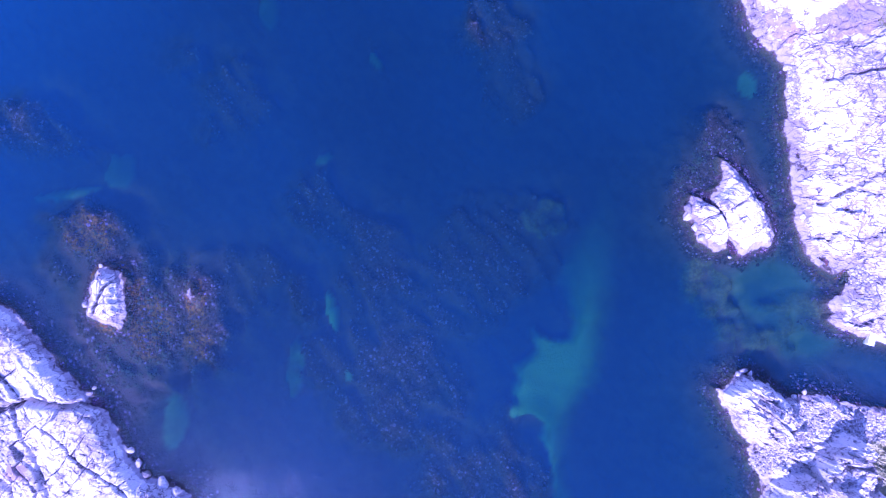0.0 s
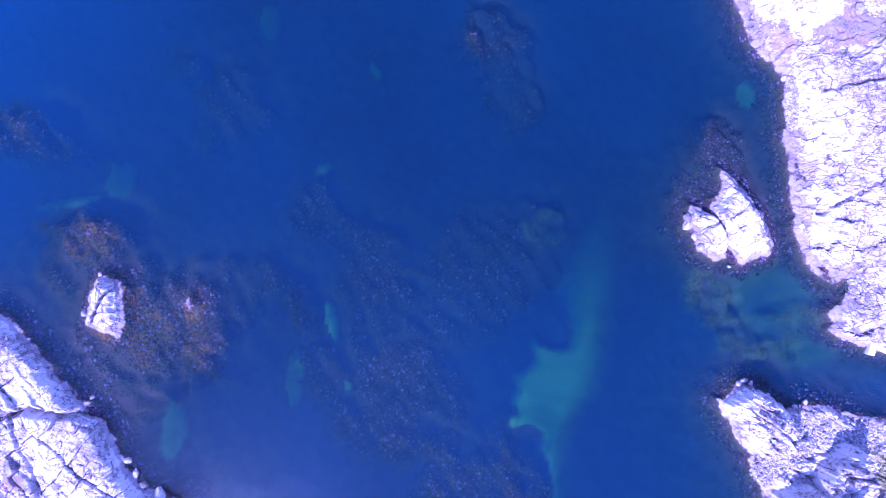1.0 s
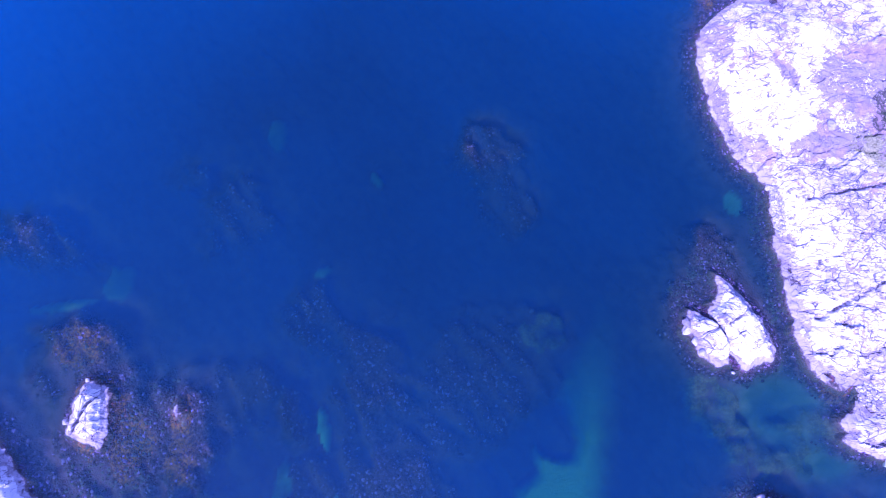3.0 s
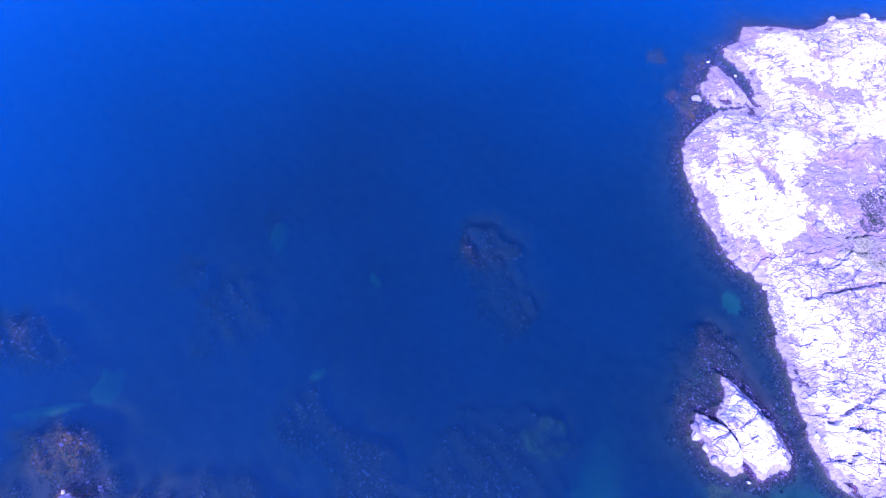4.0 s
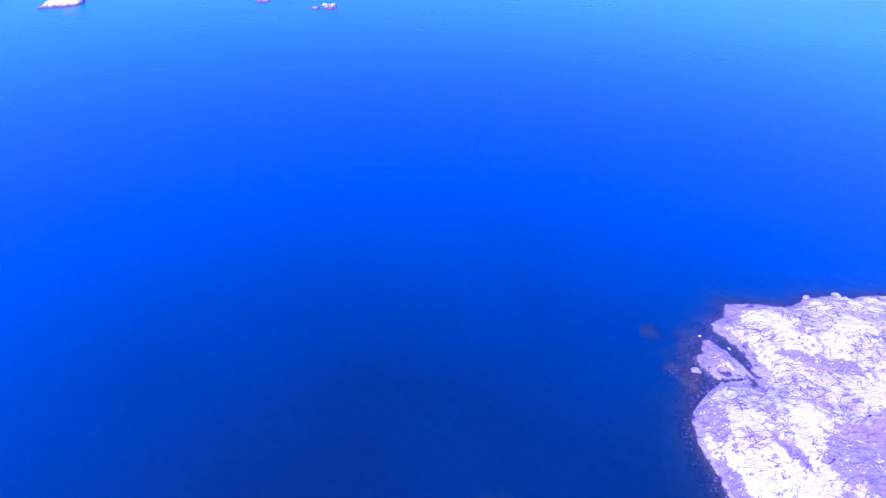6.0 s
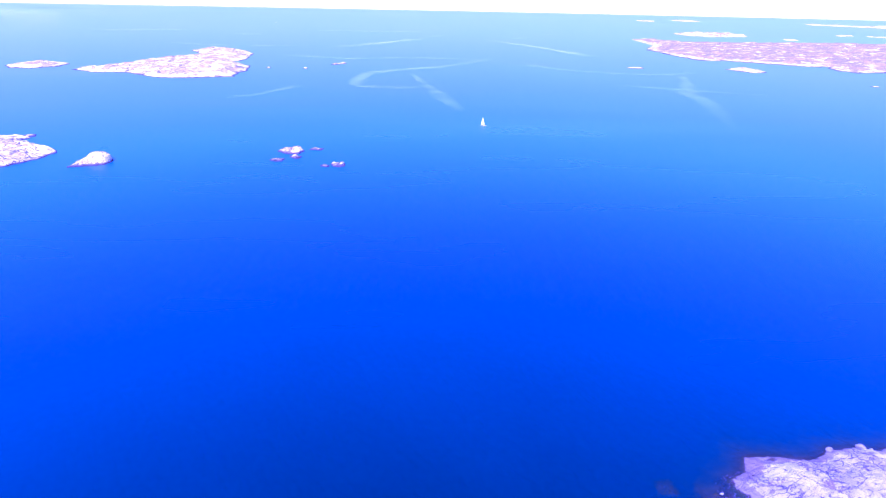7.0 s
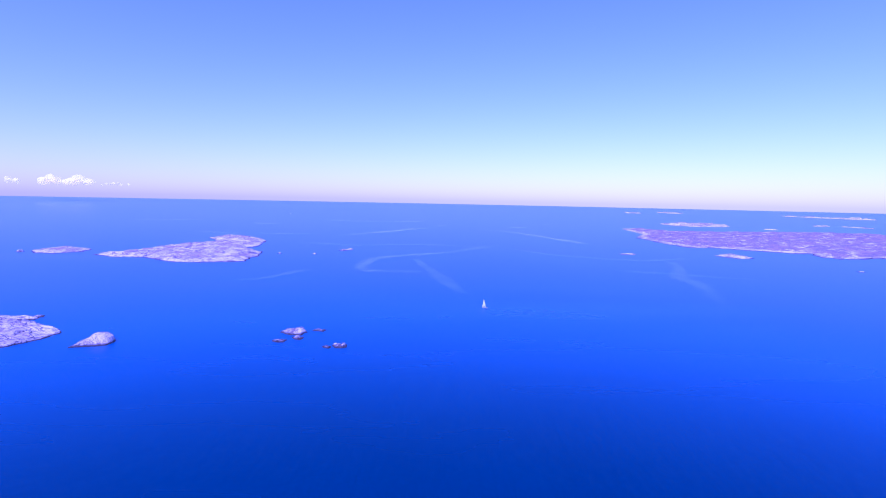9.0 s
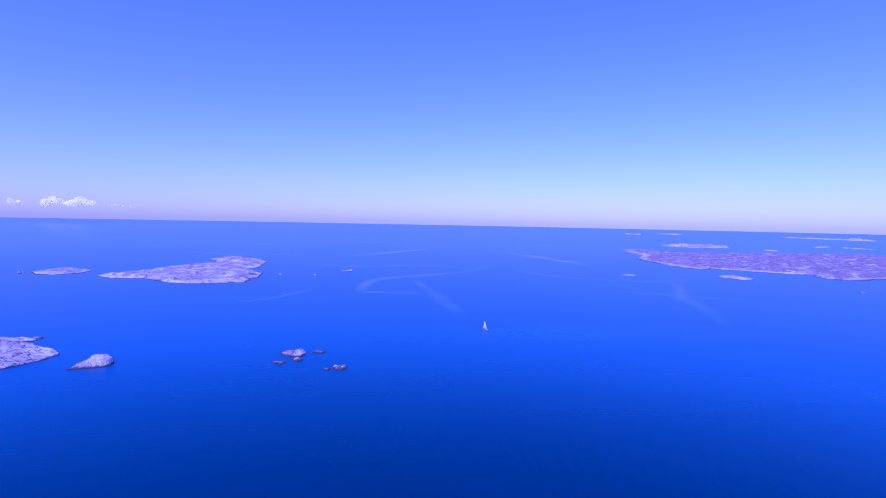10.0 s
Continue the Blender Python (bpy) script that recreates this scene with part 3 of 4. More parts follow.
SANDS = [  # x, y, rx, ry, turn, strength
    (-23.2, -11.4, 1.5, 5.2, 14, 0.85), (-31.5, -24.8, 2.2, 8, -2, 0.5), (-19.1, -25.8, 0.9, 1.5, 0, 0.6), (-13.2, 46.6, 1.2, 2.6, 35, 0.7), (-25.4, 23.6, 2.4, 1.4, 20, 0.4), (-72, 20.6, 4, 4.5, 15, 0.35),
    (-83.9, 15.2, 9, 1.3, 8, 0.4), (-38.2, 58.2, 2.6, 5, 0, 0.45), (72.4, 40.2, 2, 3.4, 20, 0.5), (-57.8, -36.1, 2.6, 7, 0, 0.5)]
SAND_FLAT = [(40.3, 17.1), (35.7, 8), (30.8, -0.9), (30.4, -5.1), (32.9, -14.1), (31.1, -17.8), (28.4, -18.3), (24.8, -17), (23.2, -15.4), (23.4, -20.6), (21.2, -22.5), (18.8, -24.4),
             (19.2, -27), (17.9, -30.9), (17.7, -35.6), (23.7, -35.8), (25.7, -37.3), (24.8, -41.2), (26.3, -43.7), (27.6, -48.9), (28.6, -62), (80, -62), (80, 17)]
SAND_EAST = [(33.5, -70), (32.5, -44), (32.6, -39), (35, -34), (39.4, -28.4), (42, -18), (44, -2.5), (46, 30)]   # where the flat sinks away again
GULLIES = [[(-8.5, 5.3), (-0.8, -6.3), (8.2, -12.7), (19.1, -26.2)], [(-44, -2), (-41.6, -7.5), (-37.8, -16.4)], [(24, 3.4), (25, 1.4), (30.1, -7.6)], [(-22, 3), (-17, -6), (-13, -18)]]


def grain(x, y, seed):
    """Noise drawn out along the strike of the sunken rock, from north-west to south-east."""
    return fbm((0.61 * x - 0.79 * y) * 0.36, 0.79 * x + 0.61 * y, 3.4, 5, seed, 0.6)


def sea_floor(x, y):
    """Height of the seabed, and its masks: weed, sand, red weed, olive silt."""
    d = np.full(x.shape, -1e9)
    for outline in NEAR_SHORES:
        d = np.maximum(d, shore_distance(x, y, outline))
    off = np.maximum(-d, 0)
    streak = grain(x, y, 11)
    depth = 0.35 + 8.5 * (1 - np.exp(-off / 8.2)) + (0.7 * fbm(x, y, 14, 4, 7) + 0.9 * streak) * ramp(off, 0, 8)
    reef = np.zeros_like(x)
    for i, (cx, cy, rx, ry, turn, top, thick) in enumerate(REEFS):
        b = blob(x, y, cx, cy, rx * 1.3, ry * 1.3, turn, 0.65, 90 + i)
        b = b * np.clip(0.82 + 0.6 * streak, 0.1, 1.1)
        depth = np.minimum(depth, depth * (1 - b) + top * b)
        reef = np.maximum(reef, b * thick)
    olive = np.zeros_like(x)
    for i, (cx, cy, rx, ry, turn, top) in enumerate(OLIVES):
        b = blob(x, y, cx, cy, rx * 1.2, ry * 1.2, turn, 0.7, 190 + i) * np.clip(0.8 + 1.1 * fbm(x, y, 4, 4, 13), 0.1, 1.1)
        depth = np.minimum(depth, depth * (1 - b) + top * b)
        olive = np.maximum(olive, b)
    for points in GULLIES:
        near = line_distance(x + 0.9 * fbm(x, y, 4, 3, 21), y + 0.9 * fbm(x, y, 4, 3, 22), points)
        cut = np.exp(-(near / 1.1) ** 2)
        depth, reef = depth + 1.3 * cut, reef * (1 - 0.8 * cut)
    sand = np.zeros_like(x)
    for i, (cx, cy, rx, ry, turn, strong) in enumerate(SANDS):
        sand = np.maximum(sand, ramp(blob(x, y, cx, cy, rx, ry, turn, 0.4 if rx > 3 else 0.2, 140 + i), 0.15, 0.6) * strong)
    depth = depth * (1 - sand) + np.minimum(depth, 5.4) * sand
    channel = blob(x, y, 82, -9, 18, 13, -20, 0.4, 31)
    depth = depth * (1 - channel) + np.minimum(depth, 5.7) * channel
    blur = 0.4 + 1.9 * ramp(y, -22, 2)
    flat = ramp((shore_distance(x, y, SAND_FLAT) + 0.7 * fbm(x, y, 3, 5, 77)) / blur, -1, 1)
    east = np.interp(y, [p[1] for p in SAND_EAST], [p[0] for p in SAND_EAST]) + 1.6 * fbm(x, y, 7, 3, 79)
    flat = flat * (1 - ramp(x - east, -8, 1)) * (1 - 0.85 * ramp(y, -19, 14))
    depth = depth * (1 - flat) + flat * np.minimum(depth, 6.0 + 0.35 * fbm(x, y, 5, 3, 78))
    belt = 1 - ramp(off + 2.0 * fbm(x, y, 4, 4, 15), 1.6, 4.8)
    weed = np.clip(np.maximum(reef, belt * 0.9) + 0.30 * ramp(streak, -0.05, 0.3), 0, 1) * (1 - 0.75 * olive)
    red = np.maximum.reduce([blob(x, y, 63.5, 112, 3.4, 3.4), blob(x, y, -52.2, -8.5, 2.8, 4.6), blob(x, y, -69.5, -8, 6.4, 9.4, 0, 0.5), blob(x, y, -76, 6, 8, 6) * 0.8, blob(x, y, -62, -14, 6, 9) * 0.6, blob(x, y, -51.5, -17, 4, 8) * 0.65, blob(x, y, 71, 96, 3, 6) * 0.7,
                             blob(x, y, 76, 112, 3, 4) * 0.6, blob(x, y, 88, -3, 4, 4) * 0.5])
    return -depth, weed * (1 - flat), np.maximum(np.maximum(sand * (1 - reef * 0.6), flat), 0.25 * channel * (1 - belt)), red, olive


def spread(low, high, step, rim):
    """Even steps from low to high, then ever longer ones to the rim."""
    out = [high]
    gap = step
    while out[-1] < rim:
        gap *= 1.13
        out.append(out[-1] + gap)
    out[-1] = rim
    far = [low]
    gap = step
    while far[-1] > -rim:
        gap *= 1.13
        far.append(far[-1] - gap)
    far[-1] = -rim
    return np.array(far[:0:-1] + list(np.arange(low, high, step)) + out)


def round_sheet(step):
    """Plan points of a disc 4,900 m in radius, dense in its middle."""
    x, y = np.meshgrid(spread(-125, 185, step, 4900.0), spread(-85, 185, step, 4900.0))
    m, r = np.maximum(abs(x), abs(y)), np.hypot(x, y) + 1e-9
    w = ramp(m, 300, 1800)
    k = (1 - w) + w * m / r
    return x * k, y * k


sx, sy = round_sheet(0.7)
floor_z, weed, sand, red, olive = sea_floor(sx, sy)
near = 1 - ramp(np.hypot(sx, sy), 250, 600)
floor_z = (floor_z * near - 12 * (1 - near)) + weed * near * (0.5 * fbm(sx, sy, 2.2, 3, 41) + 0.15) + sea_rise(np.hypot(sx, sy))
tagged(sheet("seabed", sx, sy, floor_z, None, {"weed": weed * near, "sand": sand * near, "red": red * near, "olive": olive * near}, SEABED),
       "sandy and weed-grown rocky seabed under clear water", "seabed", kind="structure")
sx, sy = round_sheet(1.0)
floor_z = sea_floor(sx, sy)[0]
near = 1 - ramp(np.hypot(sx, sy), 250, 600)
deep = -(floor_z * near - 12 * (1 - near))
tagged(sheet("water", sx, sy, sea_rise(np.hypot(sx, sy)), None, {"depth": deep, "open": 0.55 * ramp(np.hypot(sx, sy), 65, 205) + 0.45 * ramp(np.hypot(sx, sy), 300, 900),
      "far_sheen": 0.24 * ramp(np.hypot(sx, sy), 65, 205) + 0.76 * ramp(np.hypot(sx, sy), 210, 600)}, WATER), "clear blue sea with small wind ripples", "sea", kind="structure")


def weed_clumps(name, tries, low, high, choose, mat, label, seed):
    """Uneven rosettes of weed over the seabed in one mesh, thick where choose() of the masks is high."""
    gen = np.random.default_rng(seed)
    x, y = gen.uniform(-105, 95, tries), gen.uniform(-62, 120, tries)
    z, weed, sand, red, olive = sea_floor(x, y)
    keep = (gen.random(tries) < choose(weed, sand, red, olive)) & (z > -6.2)
    x, y, z = x[keep], y[keep], z[keep]
    n, ring = len(x), 7
    size = low + (high - low) * gen.random(n) ** 1.8
    a = np.linspace(0, 2 * math.pi, ring, endpoint=False) + gen.uniform(0, 6.28, (n, 1))
    r = size[:, None] * gen.uniform(0.35, 1.0, (n, ring))
    co = np.empty((n, ring + 1, 3))
    co[:, :ring, 0], co[:, :ring, 1] = x[:, None] + r * np.cos(a), y[:, None] + r * np.sin(a)
    co[:, :ring, 2] = z[:, None] + gen.uniform(0.05, 0.3, (n, ring))
    co[:, ring, 0], co[:, ring, 1], co[:, ring, 2] = x + gen.uniform(-0.1, 0.1, n), y + gen.uniform(-0.1, 0.1, n), z + gen.uniform(0.3, 0.5, n)
    k = np.arange(ring)
    tri = np.stack([k, (k + 1) % ring, np.full(ring, ring)], -1)
    faces = (tri[None] + (np.arange(n) * (ring + 1))[:, None, None]).reshape(-1, 3)
    me = bpy.data.meshes.new(name)
    me.vertices.add(n * (ring + 1))
    me.vertices.foreach_set("co", co.astype(np.float32).ravel())
    me.loops.add(faces.size)
    me.loops.foreach_set("vertex_index", faces.astype(np.int32).ravel())
    me.polygons.add(len(faces))
    me.polygons.foreach_set("loop_start", np.arange(0, faces.size, 3, dtype=np.int32))
    me.update(calc_edges=True)
    me.materials.append(mat)
    return tagged(new(name, me), label, "seaweed", kind="stuff")


weed_clumps("seaweed", 330000, 0.14, 0.6, lambda weed, sand, red, olive: np.clip(weed - 0.35, 0, 1) * (1 - sand) * (1 - red) * 0.9, WEED, "brown and purple seaweed clumps on sunken rock", 51)
weed_clumps("rusty_seaweed", 120000, 0.14, 0.5, lambda weed, sand, red, olive: np.clip(red - 0.2, 0, 1) * np.clip(1.3 * weed, 0.3, 1), RUST_WEED, "rust-red seaweed clumps fringing the small islets", 52)

# ---- the near rocks ----
MAIN = SHORE_SOUTH + SHORE_HEAD
main_shape = rock_shape(MAIN, 4.2, 7.0, 8, 100, 6.0, 0.75,
    cracks=[([(86, 39.4), (95, 41), (104, 43)], 0.5, 1.6), ([(84.7, 12.5), (91, 16), (100, 21)], 0.45, 1.3), ([(87.5, 96), (98, 88), (112, 79)], 0.35, 0.7),
            ([(79, 80), (84, 72), (87, 66)], 0.8, 0.9), ([(118, 122), (128, 117)], 0.4, 1.2), ([(92, 56), (100, 50), (112, 47)], 0.3, 0.8)],
    beach=[(79.4, 38, 1.8, 6, 0), (93.5, -3.5, 3, 2.5, 20)], tilt=0.10, warp=2.6)
rock("granite_island", main_shape, MAIN, 0.22, "bare pale granite island with cracked slabs and thin soil", "island",
     soils=[(101, 68, 13, 11, 20, 0.5, 3), (108, 57, 14, 9, 30, 0.4, 4), (90, 52, 10, 4, 15, 0.5, 6), (107, 97, 13, 3.5, -20, 0.6, 8), (112, 78, 8, 5, 0, 0.5, 9), (76, 52, 5, 3, -50, 0.5, 12),
            (79, 102, 5, 6, 30, 0.5, 18), (70, 80, 4, 8, 0, 0.5, 19), (90, 119, 9, 4, 30, 0.5, 20), (106, 123.5, 12, 2.6, 0, 0.5, 21), (69, 64, 2.4, 9, 12, 0.5, 22), (84, 70, 2.0, 7, 25, 0.4, 23)],
     turfs=[(101, 51, 6, 2.6, 60, 0.5, 14), (104, 46.5, 4, 1.6, 10, 0.5, 15), (122, 60, 7, 8, 0, 0.4, 16), (97, 79, 1.4, 1, 0, 0.3, 17)], soil_noise=0.42)
tear_shape = rock_shape(SHORE_TEAR, 2.5, 1.9, 25, 200, 9.0, 0.4, tilt=0.16, warp=0.7, cracks=[([(60.3, 13.6), (63.2, 9.4), (66, 2.2)], 0.5, 2.6)])
rock("granite_islet", tear_shape, SHORE_TEAR, 0.2, "pale granite islet split by a deep cleft", "islet", soil_noise=0.0)
pale_shape = rock_shape(SHORE_PALE, 2.2, 1.5, 60, 300, 7.0, 0.35, tilt=0.22, warp=0.5)
rock("granite_islet", pale_shape, SHORE_PALE, 0.16, "small pale granite islet ringed by brown weed", "islet")
knob_shape = rock_shape(SHORE_KNOB, 0.5, 0.9, 30, 350, 1.5, 0.2)
rock("granite_rock", knob_shape, SHORE_KNOB, 0.1, "tiny pale rock awash in reddish weed", "rock")
west_shape = rock_shape(SHORE_WEST, 3.2, 1.3, -42, 400, 4.8, 0.5, tilt=0.13, warp=0.8,
    cracks=[([(-90, -31), (-84.6, -29.2), (-78, -30.6), (-71, -30.4)], 0.7, 2.4), ([(-96, -22), (-88, -30), (-80, -48)], 0.4, 0.8), ([(-97, -40), (-88, -47), (-84, -56)], 0.6, 1.0)])
rock("granite_island", west_shape, SHORE_WEST, 0.22, "pale fractured granite island with blocky joints", "island", FRACTURED_GRANITE, soils=[(-86, -44, 3, 2, 0, 0.4, 3)], turfs=[(-86.5, -41.5, 1.2, 0.9)])
east_shape = rock_shape(SHORE_EAST, 1.6, 3.0, -35, 500, 3.3, 1.0, tilt=0.38, warp=0.5,
    mounds=[(71.5, -32.3, 9, 6.5, -38, 3.4), (87, -44, 7.5, 5, 35, 6.6), (79, -52, 9, 6, 20, 6.0), (92, -54, 7, 6, 0, 3.0)], steep=True,
    beach=[(84, -34.5, 9, 3.6, -12), (73, -43.5, 5, 3.2, 35), (78, -39.5, 5, 2.6, 25), (95, -36, 6, 3.5, -8), (93, -45, 2.5, 5, 0)])
rock("granite_island", east_shape, SHORE_EAST, 0.2, "granite island with a stony bank between rock mounds", "island", FRACTURED_GRANITE, turfs=[(97, -43, 3.2, 6, 10), (100, -50, 5, 6, 0)])

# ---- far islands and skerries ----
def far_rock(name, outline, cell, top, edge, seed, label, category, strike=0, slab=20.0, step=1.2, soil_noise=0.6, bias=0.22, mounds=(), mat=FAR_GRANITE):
    shape = rock_shape(outline, top, edge, strike, seed, slab, step * 1.7, mounds=mounds, ragged=(1.3 * cell + 1.0, 8.0 * cell + 4.0))

    def lifted(x, y):
        z, d, who, joint = shape(x, y)
        return z * ramp(d, -4, cell * 0.8 + 1) + sea_rise(np.hypot(x, y)) - 0.4 * (1 - ramp(d, -4, 0)), d, who, joint
    xs, ys = [p[0] for p in outline], [p[1] for p in outline]
    x, y = np.meshgrid(np.arange(min(xs) - 2.0 * cell, max(xs) + 2.0 * cell, float(cell)), np.arange(min(ys) - 2.0 * cell, max(ys) + 2.0 * cell, float(cell)))
    z, d, who, joint = lifted(x, y)
    soil = soil_noise * ramp((fbm(x, y, slab * 1.6, 5, 33) + bias) * ramp(d, 1.5 * cell, 6 * cell), 0.05, 0.35)
    ob = thing(name, Matrix(), label, category)
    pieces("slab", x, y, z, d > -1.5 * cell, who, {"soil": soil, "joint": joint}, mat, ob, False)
    return ob


far_rock("rocky_island", [(-690, 1072), (-662, 1140), (-644, 1285), (-612, 1377), (-609, 1455), (-675, 1567), (-633, 1654), (-549, 1604), (-486, 1488), (-455, 1331),
         (-459, 1267), (-400, 1197), (-378, 1104), (-379, 1061), (-372, 1013), (-423, 986), (-488, 974), (-515, 996), (-577, 1043), (-624, 1034)],
         3.5, 6.0, 18, 600, "low bare rocky island far out at sea", "island", step=0.8)
far_rock("rocky_island", [(-848, 1112), (-856, 1170), (-838, 1225), (-760, 1172), (-745, 1120), (-775, 1075), (-815, 1080)], 3.0, 3.0, 9, 610, "long low bare rock island at sea", "island", step=0.5)
far_rock("rocky_island", [(-500, 528), (-430, 524), (-409, 518), (-397, 520), (-386, 513), (-389, 503), (-376, 497), (-371, 490), (-362, 487), (-338, 474), (-328, 461), (-329, 445), (-333, 428), (-341, 414),
         (-385, 402), (-440, 408), (-500, 440)], 1.2, 3.6, 9, 620, "bare pale rock island with a ragged shore", "island", slab=8, step=0.8, soil_noise=0.4)
far_rock("skerry", [(-400, 524), (-390, 527), (-385, 520), (-393, 516)], 0.6, 1.0, 2.5, 621, "low rock bar off a ragged island shore", "skerry", slab=4, step=0.4, soil_noise=0.2, mat=SKERRY_GRANITE)
far_rock("skerry", [(-291, 417), (-280, 420), (-268, 426), (-267, 438), (-275, 448), (-287, 453), (-294, 440), (-294, 427)], 0.5, 2.6, 3.6, 630, "rounded whale-backed granite skerry", "skerry", slab=5, step=0.25,
         soil_noise=0.35, mat=SKERRY_GRANITE, mounds=[(-276, 440, 11, 14, -20, 3.6)])
for outline, top, seed in (([(-146, 481), (-144, 490), (-134, 493), (-126, 490), (-122, 483), (-125, 473), (-134, 471)], 1.0, 640), ([(-131, 465), (-126, 467), (-120, 463), (-121, 456), (-127, 457)], 0.7, 641),
                           ([(-119, 489), (-116, 496), (-107, 493), (-108, 486)], 0.6, 642), ([(-144, 451), (-140, 458), (-132, 455), (-133, 447), (-139, 446)], 0.5, 643),
                           ([(-99, 435), (-95, 440), (-91, 436), (-92, 431)], 0.5, 644), ([(-91, 440), (-88, 445), (-80, 443), (-78, 436), (-82, 432), (-88, 434)], 0.8, 645)):
    far_rock("skerry", outline, 0.4, top, 2.0, seed, "low dark-edged granite skerry in open water", "skerry", slab=3.5, step=0.5, soil_noise=0.5, mat=SKERRY_GRANITE,
             mounds=[(-128, 484, 6, 8, 0, 1.7), (-138, 481, 5, 6, 0, 0.6), (-125, 461, 3, 3, 0, 0.8), (-81, 440, 2.4, 4, 0, 1.6), (-88, 440, 2, 2.4, 0, 1.0)])["group"] = "skerries in open water"
far_rock("rocky_island", [(831, 2588), (916, 2650), (968, 2540), (1015, 2437), (1217, 2445), (1411, 2481), (1663, 2484), (1903, 2412), (1800, 1800), (1400, 1420), (1048, 1325), (932, 1290), (912, 1337),
         (944, 1427), (905, 1434), (847, 1484), (776, 1555), (688, 1571), (681, 1713), (682, 1970), (795, 2234), (814, 2462)], 8, 7, 50, 660, "large low island of rock and heath far off", "island", slab=24, step=1.2, soil_noise=0.8, bias=0.5)
far_rock("rocky_island", [(1185, 3054), (1330, 3121), (1501, 3049), (1489, 2876), (1313, 2811), (1198, 2877)], 9, 8, 30, 670, "flat bare rock island towards the horizon", "island", slab=40, step=2)
for outline, seed in (([(648, 1324), (709, 1364), (721, 1274), (678, 1254)], 680), ([(417, 1321), (456, 1318), (456, 1306), (420, 1307)], 681),
                      ([(1335, 4140), (1442, 4090), (1430, 4030), (1340, 4060)], 682), ([(1589, 4182), (1751, 4066), (1700, 4010), (1580, 4090)], 683),
                      ([(2285, 3790), (2656, 3410), (2620, 3330), (2270, 3700)], 684), ([(1959, 2965), (2049, 2965), (2045, 2925), (1960, 2925)], 685),
                      ([(2095, 2930), (2154, 2790), (2140, 2740), (2080, 2890)], 686), ([(1553, 2700), (1602, 2670), (1595, 2640), (1550, 2665)], 687),
                      ([(-358, 1172), (-350, 1172), (-350, 1164), (-358, 1164)], 688), ([(-284, 1175), (-276, 1175), (-276, 1167), (-284, 1167)], 689),
                      ([(-246, 1262), (-222, 1300), (-216, 1288), (-236, 1254)], 690), ([(786, 1050), (800, 1048), (800, 1040), (788, 1040)], 691), ([(-872, 1105), (-872, 1128), (-850, 1100), (-853, 1086)], 692)):
    span = max(abs(outline[0][0] - outline[2][0]), abs(outline[0][1] - outline[2][1]))
    far_rock("skerry", outline, max(1.2, span / 40), 2.5 + span * 0.012, 3 + span * 0.06, seed, "low bare rock bar breaking the sea surface", "skerry", slab=max(6, span / 10), step=0.8, soil_noise=0.2)

# ---- loose stones ----
def stone_mesh(name, seed, flat=0.7, level=1):
    """An angular stone of about 1 m."""
    bm = bmesh.new()
    bmesh.ops.create_icosphere(bm, subdivisions=level, radius=0.5)
    rng = random.Random(seed)
    long = 0.75 + 0.5 * rng.random()
    for v in bm.verts:
        n = noise.noise(v.co * 2.4 + Vector((seed * 3.1, 0, 0)))
        v.co *= 1 + 0.45 * n
        v.co.x *= long
        v.co.z *= flat
    for _ in range(9):   # flat broken faces
        way = Vector((rng.uniform(-1, 1), rng.uniform(-1, 1), rng.uniform(-0.4, 1))).normalized()
        for v in bm.verts:
            over = v.co.dot(way) - 0.27
            if over > 0:
                v.co -= way * over * 0.9
    return mesh_of(name, bm, STONE)


STONE_MESHES = [stone_mesh("boulder", 10 + i, 0.6 + 0.08 * (i % 4), 2) for i in range(7)]


def boulder(x, y, z, size, label, seed):
    rng = random.Random(seed)
    ob = new("boulder", STONE_MESHES[seed % len(STONE_MESHES)])
    ob.matrix_world = pose(x, y, z + size * 0.16, rng.uniform(-15, 15), rng.uniform(-15, 15), rng.uniform(0, 360)) @ Matrix.Diagonal((size, size * rng.uniform(0.8, 1.2), size * rng.uniform(0.8, 1.1), 1))
    return tagged(ob, label, "boulder", "boulders along the shores")


def height_at(shape, x, y):
    return float(shape(np.array([float(x)]), np.array([float(y)]))[0][0])


